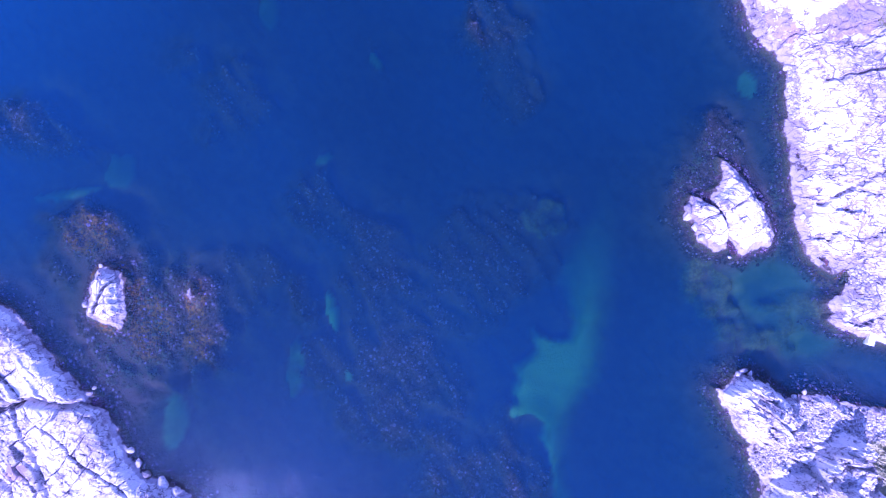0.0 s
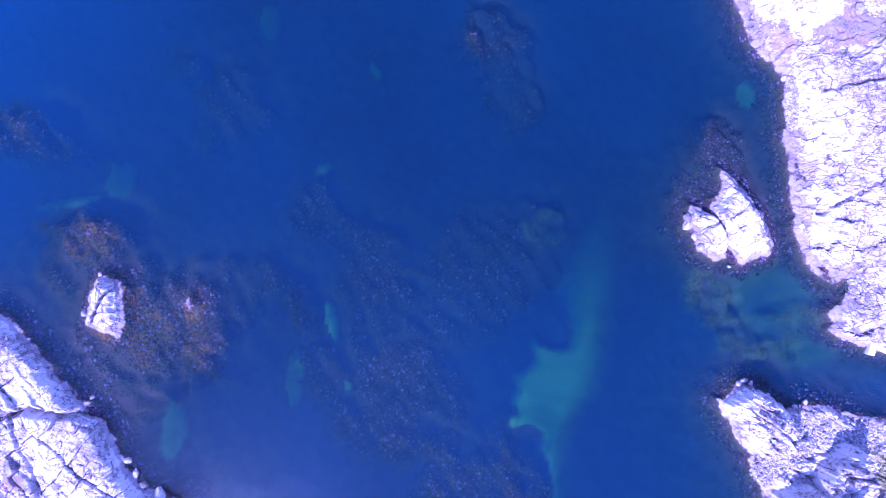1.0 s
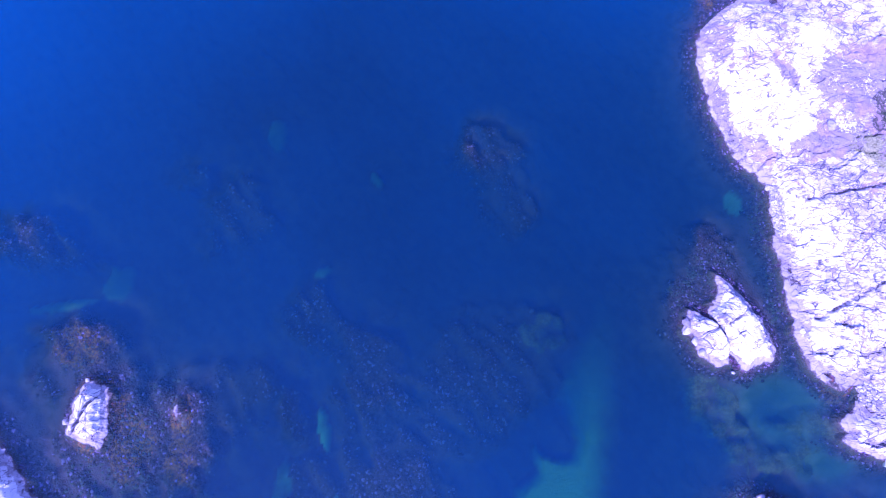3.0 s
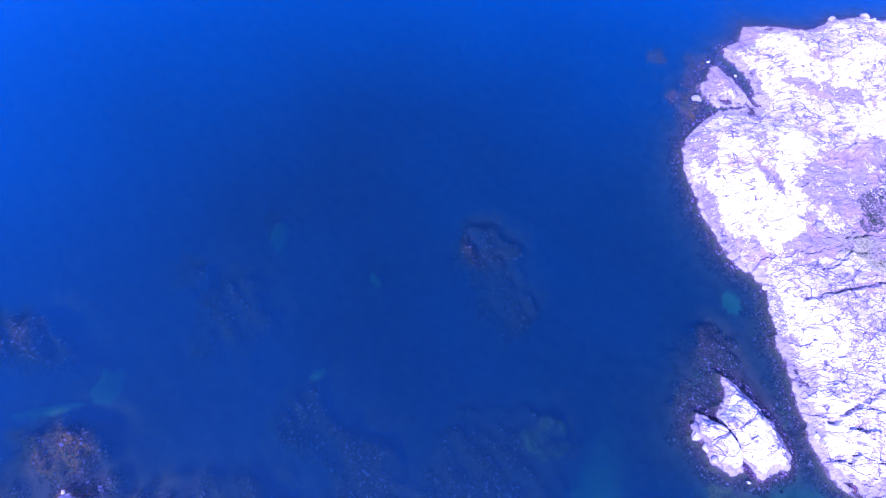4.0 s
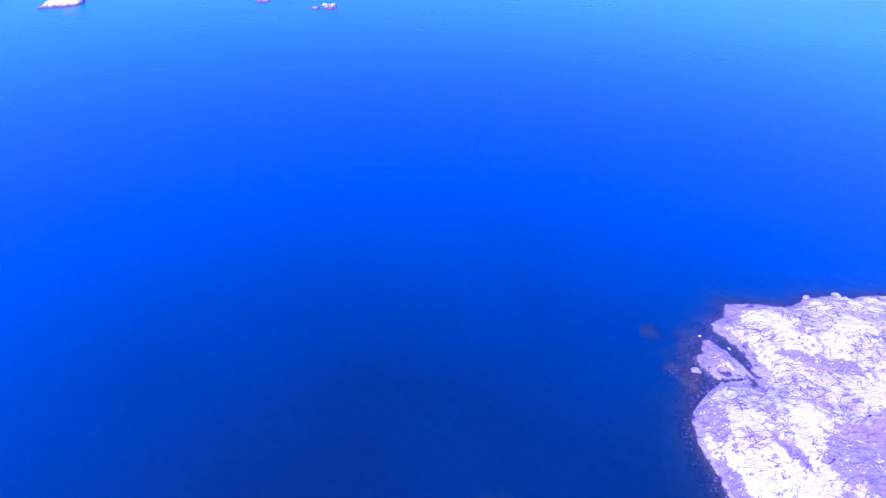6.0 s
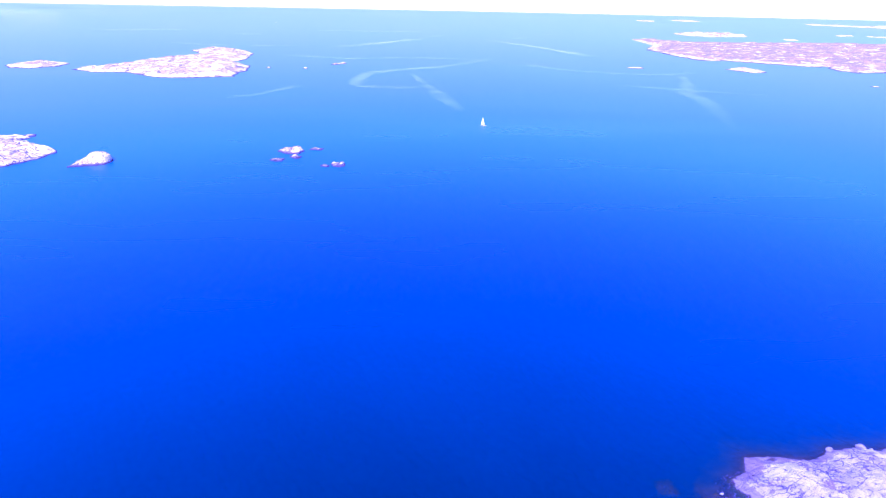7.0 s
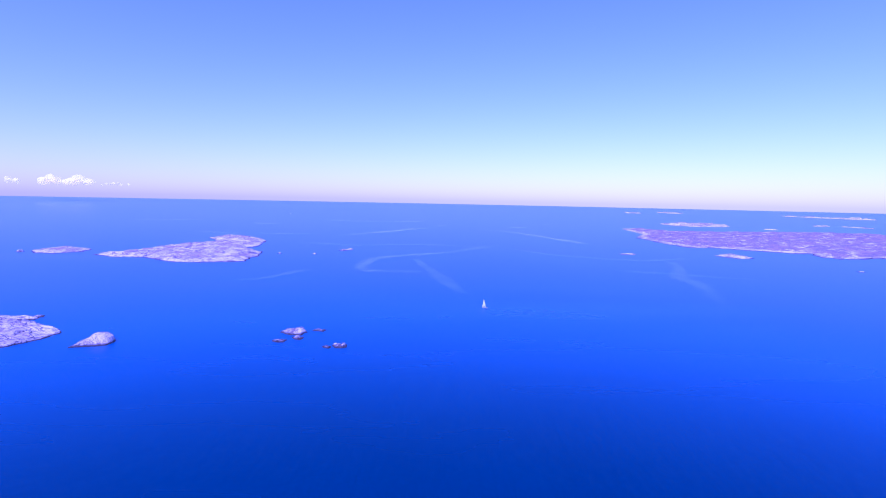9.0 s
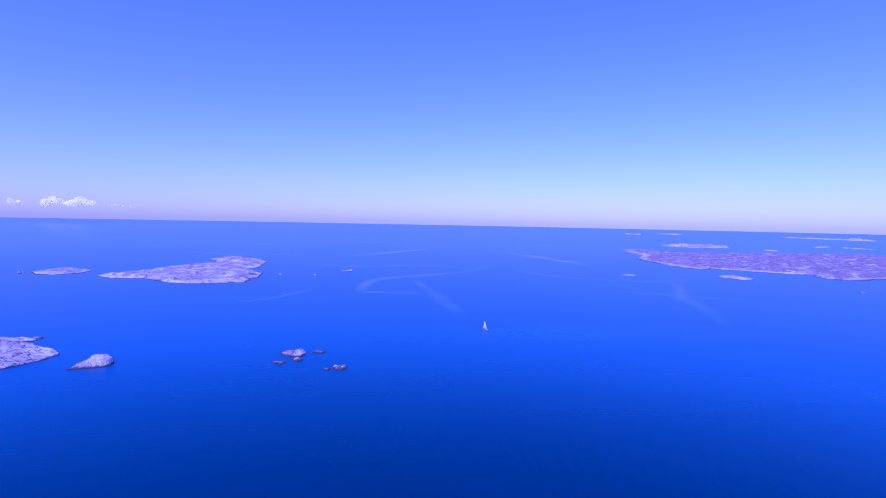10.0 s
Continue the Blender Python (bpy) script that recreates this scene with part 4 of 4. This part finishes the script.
for i, (shape, x, y, size, label) in enumerate((
        (main_shape, 72.4, 97.2, 3.0, "large pale boulder standing in the shallows"), (main_shape, 78.0, 110.2, 1.4, "pale boulder awash off the headland"),
        (main_shape, 84.8, 105.3, 1.3, "pale boulder lodged in the channel"), (tear_shape, 65.3, 0.7, 1.3, "round pale boulder beside the split islet"),
        (main_shape, 78.4, 42.9, 2.2, "pale upright boulder at the waterline"), (main_shape, 101.5, 45.0, 2.0, "pale boulder lying on thin turf"),
        (tear_shape, 56.1, 11.3, 2.4, "rounded pale block on the islet's edge"), (tear_shape, 55.9, 9.3, 2.0, "rounded pale block on the islet's edge"),
        (tear_shape, 57.5, 7.3, 2.2, "rounded pale block on the islet's edge"), (tear_shape, 58.8, 5.0, 2.6, "rounded pale block on the islet's edge"),
        (pale_shape, -71.6, -1.2, 1.5, "slim pale stone off the small islet"), (pale_shape, -74.4, -9.6, 2.0, "pale block leaning on the small islet"),
        (east_shape, 66.8, -25.0, 1.8, "dark wet boulder at the island's tip"), (east_shape, 68.2, -24.2, 2.0, "grey boulder at the island's tip"),
        (east_shape, 69.6, -24.9, 1.6, "grey boulder at the island's tip"), (east_shape, 68.9, -25.8, 1.5, "grey boulder at the island's tip"),
        (east_shape, 73.4, -27.2, 1.2, "small grey boulder under the rock edge"), (east_shape, 81.6, -28.9, 1.9, "pale boulder on the stony bank"),
        (east_shape, 79.0, -29.8, 1.6, "grey boulder on the stony bank"), (west_shape, -61.2, -45.8, 2.6, "pale block on the fractured shore"),
        (west_shape, -57.8, -47.6, 3.0, "pale block on the fractured shore"), (west_shape, -54.6, -49.2, 2.8, "pale block on the fractured shore"),
        (west_shape, -63.0, -43.4, 2.4, "pale block on the fractured shore"), (west_shape, -64.6, -40.6, 2.2, "pale block on the fractured shore"),
        (west_shape, -72.7, -27.4, 1.4, "lavender-grey block at the foot of the rock"), (main_shape, 92.5, 56.6, 2.8, "pale flat boulder on the headland soil"),
        (main_shape, 88.6, 61.8, 2.0, "round pale boulder in a hollow"), (main_shape, 118.0, 127.0, 2.4, "pale boulder on the north shelf"),
        (main_shape, 128.4, 128.3, 2.6, "pale boulder on the north shelf"), (main_shape, 77.3, 92.3, 1.8, "pale boulder at the mouth of the notch"))):
    boulder(x, y, max(height_at(shape, x, y), -0.25), size, label, 700 + i)

rng = random.Random(77)
for shape, cx, cy, rx, ry, turn, count in ((east_shape, 84, -34, 9, 2.6, -12, 60), (east_shape, 73, -43, 4, 2.6, 35, 26), (east_shape, 78, -39, 5, 2, 25, 24), (east_shape, 94, -36, 5, 3, -8, 24),
                                           (main_shape, 79.6, 37, 1.0, 5.5, 0, 28), (main_shape, 93.5, -4, 2.4, 2.0, 20, 14)):
    for k in range(count):
        a, q = rng.uniform(0, 2 * math.pi), math.sqrt(rng.random())
        u, v = rx * q * math.cos(a), ry * q * math.sin(a)
        c, s = math.cos(radians(turn)), math.sin(radians(turn))
        x, y = cx + u * c - v * s, cy + u * s + v * c
        boulder(x, y, height_at(shape, x, y), rng.uniform(0.5, 1.25), "grey broken stone on the stony bank", rng.randrange(10000))


def scatter(name, spots, low, high, label, seed, mat=STONE):
    """Many small stones in one mesh. spots: (height function, x, y, rx, ry, turn, count)."""
    bm = bmesh.new()
    bmesh.ops.create_icosphere(bm, subdivisions=1, radius=0.5)
    base = np.array([v.co[:] for v in bm.verts])
    faces = np.array([[v.index for v in f.verts] for f in bm.faces])
    bm.free()
    gen = np.random.default_rng(seed)
    co, fa, total = [], [], 0
    for shape, cx, cy, rx, ry, turn, count in spots:
        a, q = gen.uniform(0, 2 * math.pi, count), np.sqrt(gen.random(count))
        u, v = rx * q * np.cos(a), ry * q * np.sin(a)
        c, s = math.cos(radians(turn)), math.sin(radians(turn))
        x, y = cx + u * c - v * s, cy + u * s + v * c
        z = shape(x, y)[0]
        size = low + (high - low) * gen.random(count) ** 2.2
        for i in range(count):
            b = base * (1 + gen.uniform(-0.28, 0.28, (len(base), 1)))
            t = gen.uniform(0, 2 * math.pi)
            b = b @ np.array([[math.cos(t), math.sin(t), 0], [-math.sin(t), math.cos(t), 0], [0, 0, 1]]) * (np.array([gen.uniform(0.8, 1.3), 1, gen.uniform(0.5, 0.85)]) * size[i])
            co.append(b + (x[i], y[i], z[i] + 0.1 * size[i]))
            fa.append(faces + total)
            total += len(base)
    me = bpy.data.meshes.new(name)
    me.from_pydata(np.concatenate(co).tolist(), [], np.concatenate(fa).tolist())
    me.materials.append(mat)
    return tagged(new(name, me), label, "stones", kind="stuff")


def floor_shape(x, y):
    return (sea_floor(x, y)[0],)


scatter("shore_stones", [(east_shape, 84, -34.5, 10, 3.2, -12, 900), (east_shape, 73, -43.2, 5, 3, 35, 420), (east_shape, 78, -39.5, 5.5, 2.4, 25, 380), (east_shape, 95, -36, 6, 3.4, -8, 380), (east_shape, 93, -46, 2, 5, 0, 160),
                         (main_shape, 79.6, 37.5, 1.2, 6.5, 0, 420), (main_shape, 93.5, -3.8, 3, 2.4, 20, 240)], 0.18, 0.85, "broken grey and pale stones banked along the shore", 5)
WET_STONE = plain("wet_stone", (0.085, 0.057, 0.06), 0.8, 3.0, 0.6)
scatter("sunken_stones", [(floor_shape, 76.6, 35, 1.9, 8, 0, 340), (floor_shape, 77.4, 18, 1.2, 8, 0, 130), (floor_shape, 64, 25, 6, 4, 40, 190), (floor_shape, 57, 17, 3.5, 5, 0, 170), (floor_shape, 62.5, -33, 2.2, 6, 20, 150),
                          (floor_shape, 68, -50, 2, 6, -10, 110), (floor_shape, 66, -24, 4, 3, 0, 120), (floor_shape, -66, -20, 9, 8, 30, 420), (floor_shape, -60, -6, 7, 9, 0, 260), (floor_shape, -77, 5, 6, 6, 0, 150)],
        0.25, 0.95, "weed-brown stones lying under shallow water", 6, WET_STONE)

# ---- plants ----
HEATHER = plain("heather", (0.075, 0.07, 0.055), 0.9, 3.0, 0.5)
DARK_LEAF = plain("juniper_leaf", (0.03, 0.04, 0.02), 0.85, 6.0, 0.4)
BARK = plain("bark", (0.10, 0.07, 0.05), 0.9, 8.0, 0.4)
GRASS = plain("dry_grass", (0.23, 0.215, 0.10), 0.9, 2.0, 0.4)


def tufts(name, shape, spots, blades, tall, wide, mat, label, category, seed):
    """Tufts of upright blades in one mesh."""
    gen = np.random.default_rng(seed)
    co, fa = [], []
    for cx, cy, rx, ry, count in spots:
        a, q = gen.uniform(0, 2 * math.pi, count), np.sqrt(gen.random(count))
        x, y = cx + rx * q * np.cos(a), cy + ry * q * np.sin(a)
        z = shape(x, y)[0]
        for i in range(count):
            for _ in range(blades):
                t, lean = gen.uniform(0, 2 * math.pi), gen.uniform(0.2, 1.0) * tall
                up = gen.uniform(0.5, 1.0) * tall
                dx, dy = math.cos(t), math.sin(t)
                n = len(co)
                co += [(x[i] - dy * wide, y[i] + dx * wide, z[i] - 0.05), (x[i] + dy * wide, y[i] - dx * wide, z[i] - 0.05), (x[i] + dx * lean, y[i] + dy * lean, z[i] + up)]
                fa.append((n, n + 1, n + 2))
    me = bpy.data.meshes.new(name)
    me.from_pydata(co, [], fa)
    me.materials.append(mat)
    return tagged(new(name, me), label, category, kind="stuff")


tufts("dry_grass", main_shape, [(101, 51, 5, 4, 900), (104, 46.5, 4, 1.5, 350), (122, 60, 6, 7, 700)], 5, 0.3, 0.06, GRASS, "patches of dry yellow-green grass on the granite", "grass", 8)
tufts("dry_grass", east_shape, [(97, -43, 2.6, 5, 420), (100, -50, 4, 5, 420)], 5, 0.22, 0.06, GRASS, "dry yellow-green grass behind the stony bank", "grass", 9)
tufts("heath", main_shape, [(110, 62, 6.5, 5, 1500), (106, 58, 3, 2.5, 300), (116, 70, 5, 6, 500)], 7, 0.28, 0.12, HEATHER, "low grey-brown heath growing in a hollow", "heath", 10)


def shrub(x, y, size, seed, label):
    ob = thing("juniper_shrub", pose(x, y, height_at(main_shape, x, y)), label, "shrub", "shrubs on the headland")
    rng = random.Random(seed)
    stem = bmesh.new()
    for k in range(5):
        a = k * 1.256 + rng.uniform(-0.3, 0.3)
        tip = Vector((math.cos(a) * 0.6, math.sin(a) * 0.6, 0.5)) * size * 0.8
        bmesh.ops.create_cone(stem, cap_ends=True, segments=6, radius1=0.06 * size, radius2=0.015 * size, depth=tip.length,
                              matrix=Matrix.Translation(tip / 2) @ tip.to_track_quat("Z", "Y").to_matrix().to_4x4())
    part("trunk", stem, BARK, ob)
    crown = bmesh.new()
    for k in range(420):
        a, q, h = rng.uniform(0, 6.283), math.sqrt(rng.random()), rng.random()
        wide = size * (1 - 0.55 * h) * (0.8 + 0.35 * math.sin(3 * a + seed))
        c = Vector((math.cos(a) * q * wide, math.sin(a) * q * wide, size * (0.12 + 0.6 * h)))
        t = Vector((rng.uniform(-1, 1), rng.uniform(-1, 1), rng.uniform(-0.5, 1))).normalized() * 0.16 * size
        s = t.orthogonal().normalized() * 0.05 * size
        crown.faces.new([crown.verts.new(c - s), crown.verts.new(c + s), crown.verts.new(c + t)])
    part("crown", crown, DARK_LEAF, ob)
    return ob


for i, (x, y, size) in enumerate(((106.2, 58.4, 1.1), (105.4, 59.6, 0.8), (109.6, 64.6, 1.0), (111.5, 60.5, 0.9), (108, 66.4, 0.8), (113.5, 64, 1.1))):
    shrub(x, y, size, 30 + i, "low dark juniper shrub among grey heath")

# ---- the landing ----
CONCRETE = plain("pale_concrete", (0.46, 0.44, 0.42), 0.85, 2.0, 0.2)
landing = thing("landing_stage", pose(96.6, -17.6, 0), "pale concrete landing stage at the rock's edge", "jetty")
part("platform", box((1.5, 2.8, 1.5), (-0.3, 0.3, 0.2), 0.05, -18), CONCRETE, landing)
part("walkway", box((6.0, 1.1, 0.3), (3.2, -0.4, 0.8), 0.04, -24), CONCRETE, landing)
part("post", box((0.3, 0.3, 2.4), (5.2, -1.4, -0.3), 0.02, -24), CONCRETE, landing)

# ---- boats ----
GELCOAT = plain("white_hull", (0.80, 0.80, 0.78), 0.3, 1.0, 0.06)
CANVAS = plain("sailcloth", (0.82, 0.80, 0.74), 0.8, 0.8, 0.08)
ALUMINIUM = plain("mast_metal", (0.45, 0.45, 0.46), 0.4, 1.0, 0.1)
STRIPE = plain("dark_stripe", (0.02, 0.03, 0.07), 0.4, 1.0, 0.1)
TEAK = plain("teak_deck", (0.33, 0.24, 0.15), 0.7, 3.0, 0.2)


def sailing_boat(m, label):
    ob = thing("sailing_boat", m, label, "sailing boat")
    stations = [(-4.4, 0.95, 0.0), (-3, 1.25, -0.25), (-1, 1.45, -0.4), (1, 1.35, -0.4), (3, 0.8, -0.25), (4.3, 0.22, 0.1), (4.8, 0.03, 0.5)]
    hull = bmesh.new()
    rings = []
    for x, w, low in stations:
        rings.append([hull.verts.new(p) for p in ((x, -w, 0.95), (x, -w * 0.92, 0.35), (x, -w * 0.5, low * 0.6), (x, 0, low), (x, w * 0.5, low * 0.6), (x, w * 0.92, 0.35), (x, w, 0.95))])
    for r, q in zip(rings, rings[1:]):
        for k in range(6):
            hull.faces.new((r[k], q[k], q[k + 1], r[k + 1]))
    hull.faces.new(rings[0])
    bmesh.ops.recalc_face_normals(hull, faces=hull.faces[:])
    part("hull", hull, GELCOAT, ob, smooth=True)
    deck = bmesh.new()
    left = [deck.verts.new((x, -w, 0.93)) for x, w, low in stations]
    right = [deck.verts.new((x, w, 0.93)) for x, w, low in stations]
    for k in range(len(stations) - 1):
        deck.faces.new((left[k], left[k + 1], right[k + 1], right[k]))
    part("deck", deck, TEAK, ob)
    stripe = box((8.2, 0.03, 0.16), (-0.3, 1.46, 0.6))
    part("stripe", stripe, STRIPE, ob)
    cabin = part("cabin", box((3.4, 1.7, 0.55), (0.4, 0, 1.2), 0.14), GELCOAT, ob)
    part("window", box((2.2, 1.74, 0.18), (0.5, 0, 1.25), 0.03), STRIPE, cabin)
    mast = bmesh.new()
    bmesh.ops.create_cone(mast, cap_ends=True, segments=10, radius1=0.09, radius2=0.05, depth=11.0, matrix=pose(0.9, 0, 6.3))
    part("mast", mast, ALUMINIUM, ob)
    boom = bmesh.new()
    bmesh.ops.create_cone(boom, cap_ends=True, segments=8, radius1=0.06, radius2=0.06, depth=4.0, matrix=pose(-1.05, 0.55, 2.0, 0, 90, -16))
    part("boom", boom, ALUMINIUM, ob)

    def sail(tack, clew, head, belly):
        bm = bmesh.new()
        n, grid = 8, []
        for i in range(n + 1):
            a = Vector(tack).lerp(Vector(head), i / n)
            b = Vector(clew).lerp(Vector(head), i / n)
            row = []
            for j in range(n + 1):
                p = a.lerp(b, j / n)
                p.y += belly * math.sin(math.pi * j / n) * (1 - 0.6 * i / n)
                row.append(bm.verts.new(p))
            grid.append(row)
        for i in range(n):
            for j in range(n):
                bm.faces.new((grid[i][j], grid[i][j + 1], grid[i + 1][j + 1], grid[i + 1][j]))
        bmesh.ops.remove_doubles(bm, verts=bm.verts[:], dist=0.001)
        bmesh.ops.solidify(bm, geom=bm.faces[:], thickness=0.02)
        return bm
    part("mainsail", sail((0.8, 0, 2.1), (-2.9, 1.15, 2.05), (0.85, 0, 11.6), 0.45), CANVAS, ob, smooth=True)
    part("jib", sail((4.6, 0, 1.1), (0.7, 1.1, 1.5), (0.95, 0, 10.9), 0.4), CANVAS, ob, smooth=True)
    return ob


FAR_BOATS = [(-934, 3302, 40, 1), (161, 4239, 120, 1)]
yacht = sailing_boat(pose(46, 613, -0.1, -6, 0, 137) @ Matrix.Diagonal((0.82, 0.82, 0.9, 1)), "white sailing boat under full sail on open water")
for px, py, turn, size in FAR_BOATS:
    far = copy_thing(yacht, pose(px, py, float(sea_rise(np.array(math.hypot(px, py)))) - 0.15, 4, 0, turn))
    tagged(far, "distant white sailing boat near the horizon")

# ---- slicks on the sea ----
def slick_material():
    """Calm film on the water, which mirrors the low sky where the ripples are damped."""
    m, nodes, links, bsdf = material("calm_slick")
    nodes.remove(bsdf)
    where = nodes.new("ShaderNodeNewGeometry").outputs["Position"]
    torn = noise_node(nodes, links, where, 0.02, 7, 0.68)
    fac = calc(nodes, links, "MULTIPLY", remap(nodes, links, torn, 0.35, 0.65, 0.25, 1.0), attribute(nodes, "film"))
    fres = nodes.new("ShaderNodeFresnel")
    fres.inputs[0].default_value = 1.333
    gloss = nodes.new("ShaderNodeBsdfGlossy")
    gloss.inputs["Roughness"].default_value = 0.14
    clear = nodes.new("ShaderNodeBsdfTransparent")
    mix = nodes.new("ShaderNodeMixShader")
    links.new(calc(nodes, links, "MULTIPLY", fac, fres.outputs[0]), mix.inputs[0])
    links.new(clear.outputs[0], mix.inputs[1])
    links.new(gloss.outputs[0], mix.inputs[2])
    links.new(mix.outputs[0], nodes["Material Output"].inputs[0])
    return m


SLICK = slick_material()


def slick(points, width, film):
    """A band along a bent line, fading to both sides."""
    pts = [Vector(p) for p in points]
    line = []
    for i in range(len(pts) - 1):
        p0, p1, p2, p3 = pts[max(i - 1, 0)], pts[i], pts[i + 1], pts[min(i + 2, len(pts) - 1)]
        for k in range(12):
            t = k / 12
            line.append(0.5 * ((2 * p1) + (p2 - p0) * t + (2 * p0 - 5 * p1 + 4 * p2 - p3) * t * t + (3 * p1 - p0 - 3 * p2 + p3) * t ** 3))
    line.append(pts[-1])
    n = len(line)
    x, y, f = np.zeros((n, 9)), np.zeros((n, 9)), np.zeros((n, 9))
    for i, p in enumerate(line):
        way = (line[min(i + 1, n - 1)] - line[max(i - 1, 0)]).normalized()
        w = width * (0.7 + 0.5 * noise.noise(Vector((p.x * 0.01, p.y * 0.01, width))))
        for j in range(9):
            s = (j - 4) / 4
            x[i, j], y[i, j] = p.x - way.y * s * w, p.y + way.x * s * w
            f[i, j] = film * (1 - s * s) ** 2 * min(1, 4 * i / n + 0.05, 4 * (n - i) / n)
    z = sea_rise(np.hypot(x, y)) + 0.12
    tagged(sheet("water_slick", x, y, z, None, {"film": f}, SLICK), "pale calm slick winding over the sea", "slick", kind="structure")


SLICKS = [
    ([(142, 1533), (14, 1287), (-84, 1188), (-144, 1096), (-142, 934), (-102, 918), (-36, 914)], 32, 0.65), ([(-60, 1120), (-54, 1082), (-28, 953), (10, 770), (23, 702)], 24, 0.45),
    ([(480, 1160), (473, 1128), (430, 1000), (392, 911), (387, 820), (329, 626)], 28, 0.4), ([(-300, 780), (-266, 814), (-234, 919)], 24, 0.45),
    ([(-343, 1772), (-200, 2100), (-90, 2400), (27, 2706)], 60, 0.8), ([(217, 2300), (324, 1983), (414, 1623)], 50, 0.8), ([(-700, 2850), (-262, 2854), (217, 3180)], 70, 0.8),
    ([(-420, 1500), (-250, 1420), (-60, 1480), (120, 1440)], 40, 0.4), ([(560, 1250), (420, 1180), (250, 1260), (180, 1400)], 30, 0.4), ([(300, 1000), (380, 960), (520, 900)], 22, 0.4),
    ([(-900, 1900), (-700, 1800), (-420, 1850)], 45, 0.5), ([(-1500, 2500), (-1100, 2600), (-600, 2300)], 70, 0.8), ([(600, 3000), (300, 2500), (150, 2300)], 60, 0.7)]
for points, width, film in SLICKS:
    slick(points, width * 0.9, film * 0.55)

# ---- clouds ----
def cloud_material():
    """Thin vapour, through which the sky shows."""
    m, nodes, links, bsdf = material("cloud")
    where = nodes.new("ShaderNodeTexCoord").outputs["Object"]
    n = noise_node(nodes, links, where, 0.03, 6, 0.6)
    bsdf.inputs["Base Color"].default_value, bsdf.inputs["Roughness"].default_value = (0.85, 0.83, 0.83, 1), 1.0
    bsdf.inputs["Specular IOR Level"].default_value = 0.0
    bsdf.inputs["Emission Color"].default_value, bsdf.inputs["Emission Strength"].default_value = (1.0, 0.84, 0.80, 1), 0.5   # weak glow added in place of sunlight scattered through the vapour
    clear = nodes.new("ShaderNodeBsdfTransparent")
    mix = nodes.new("ShaderNodeMixShader")
    links.new(remap(nodes, links, n, 0.35, 0.62, 0.16, 0.4), mix.inputs[0])
    links.new(clear.outputs[0], mix.inputs[1])
    links.new(bsdf.outputs[0], mix.inputs[2])
    links.new(mix.outputs[0], nodes["Material Output"].inputs[0])
    return m


CLOUD = cloud_material()
CLOUDS = [(-2632, 3645, 176, 110, 84, 12), (-2500, 3739, 174, 170, 80, 16), (-2790, 3530, 176, 70, 60, 6), (-2320, 3852, 176, 180, 30, 8)]
for k, (px, py, pz, wide, tall, puffs) in enumerate(CLOUDS):
    rng = random.Random(60 + k)
    bm = bmesh.new()
    for i in range(puffs):
        u = rng.uniform(-0.5, 0.5)
        s = tall * rng.uniform(0.2, 0.42) * (1 - 0.7 * abs(u))
        bmesh.ops.create_icosphere(bm, subdivisions=3, radius=s, matrix=pose(u * wide, 0, s * 0.6 + rng.random() * tall * 0.5 * (1 - 1.2 * abs(u)), 0, 0, 20 * i) @ Matrix.Diagonal((1.3, 0.7, 0.9, 1)))
    for v in bm.verts:
        v.co += v.normal * 0.1 * tall * noise.noise(v.co * (6.0 / tall))
    ob = new("cloud", mesh_of("cloud", bm, CLOUD, True))
    ob.matrix_world = pose(px, py, pz, 0, 0, 35)
    tagged(ob, "small hazy white cloud low over the horizon", "cloud", "clouds over the horizon", "structure")
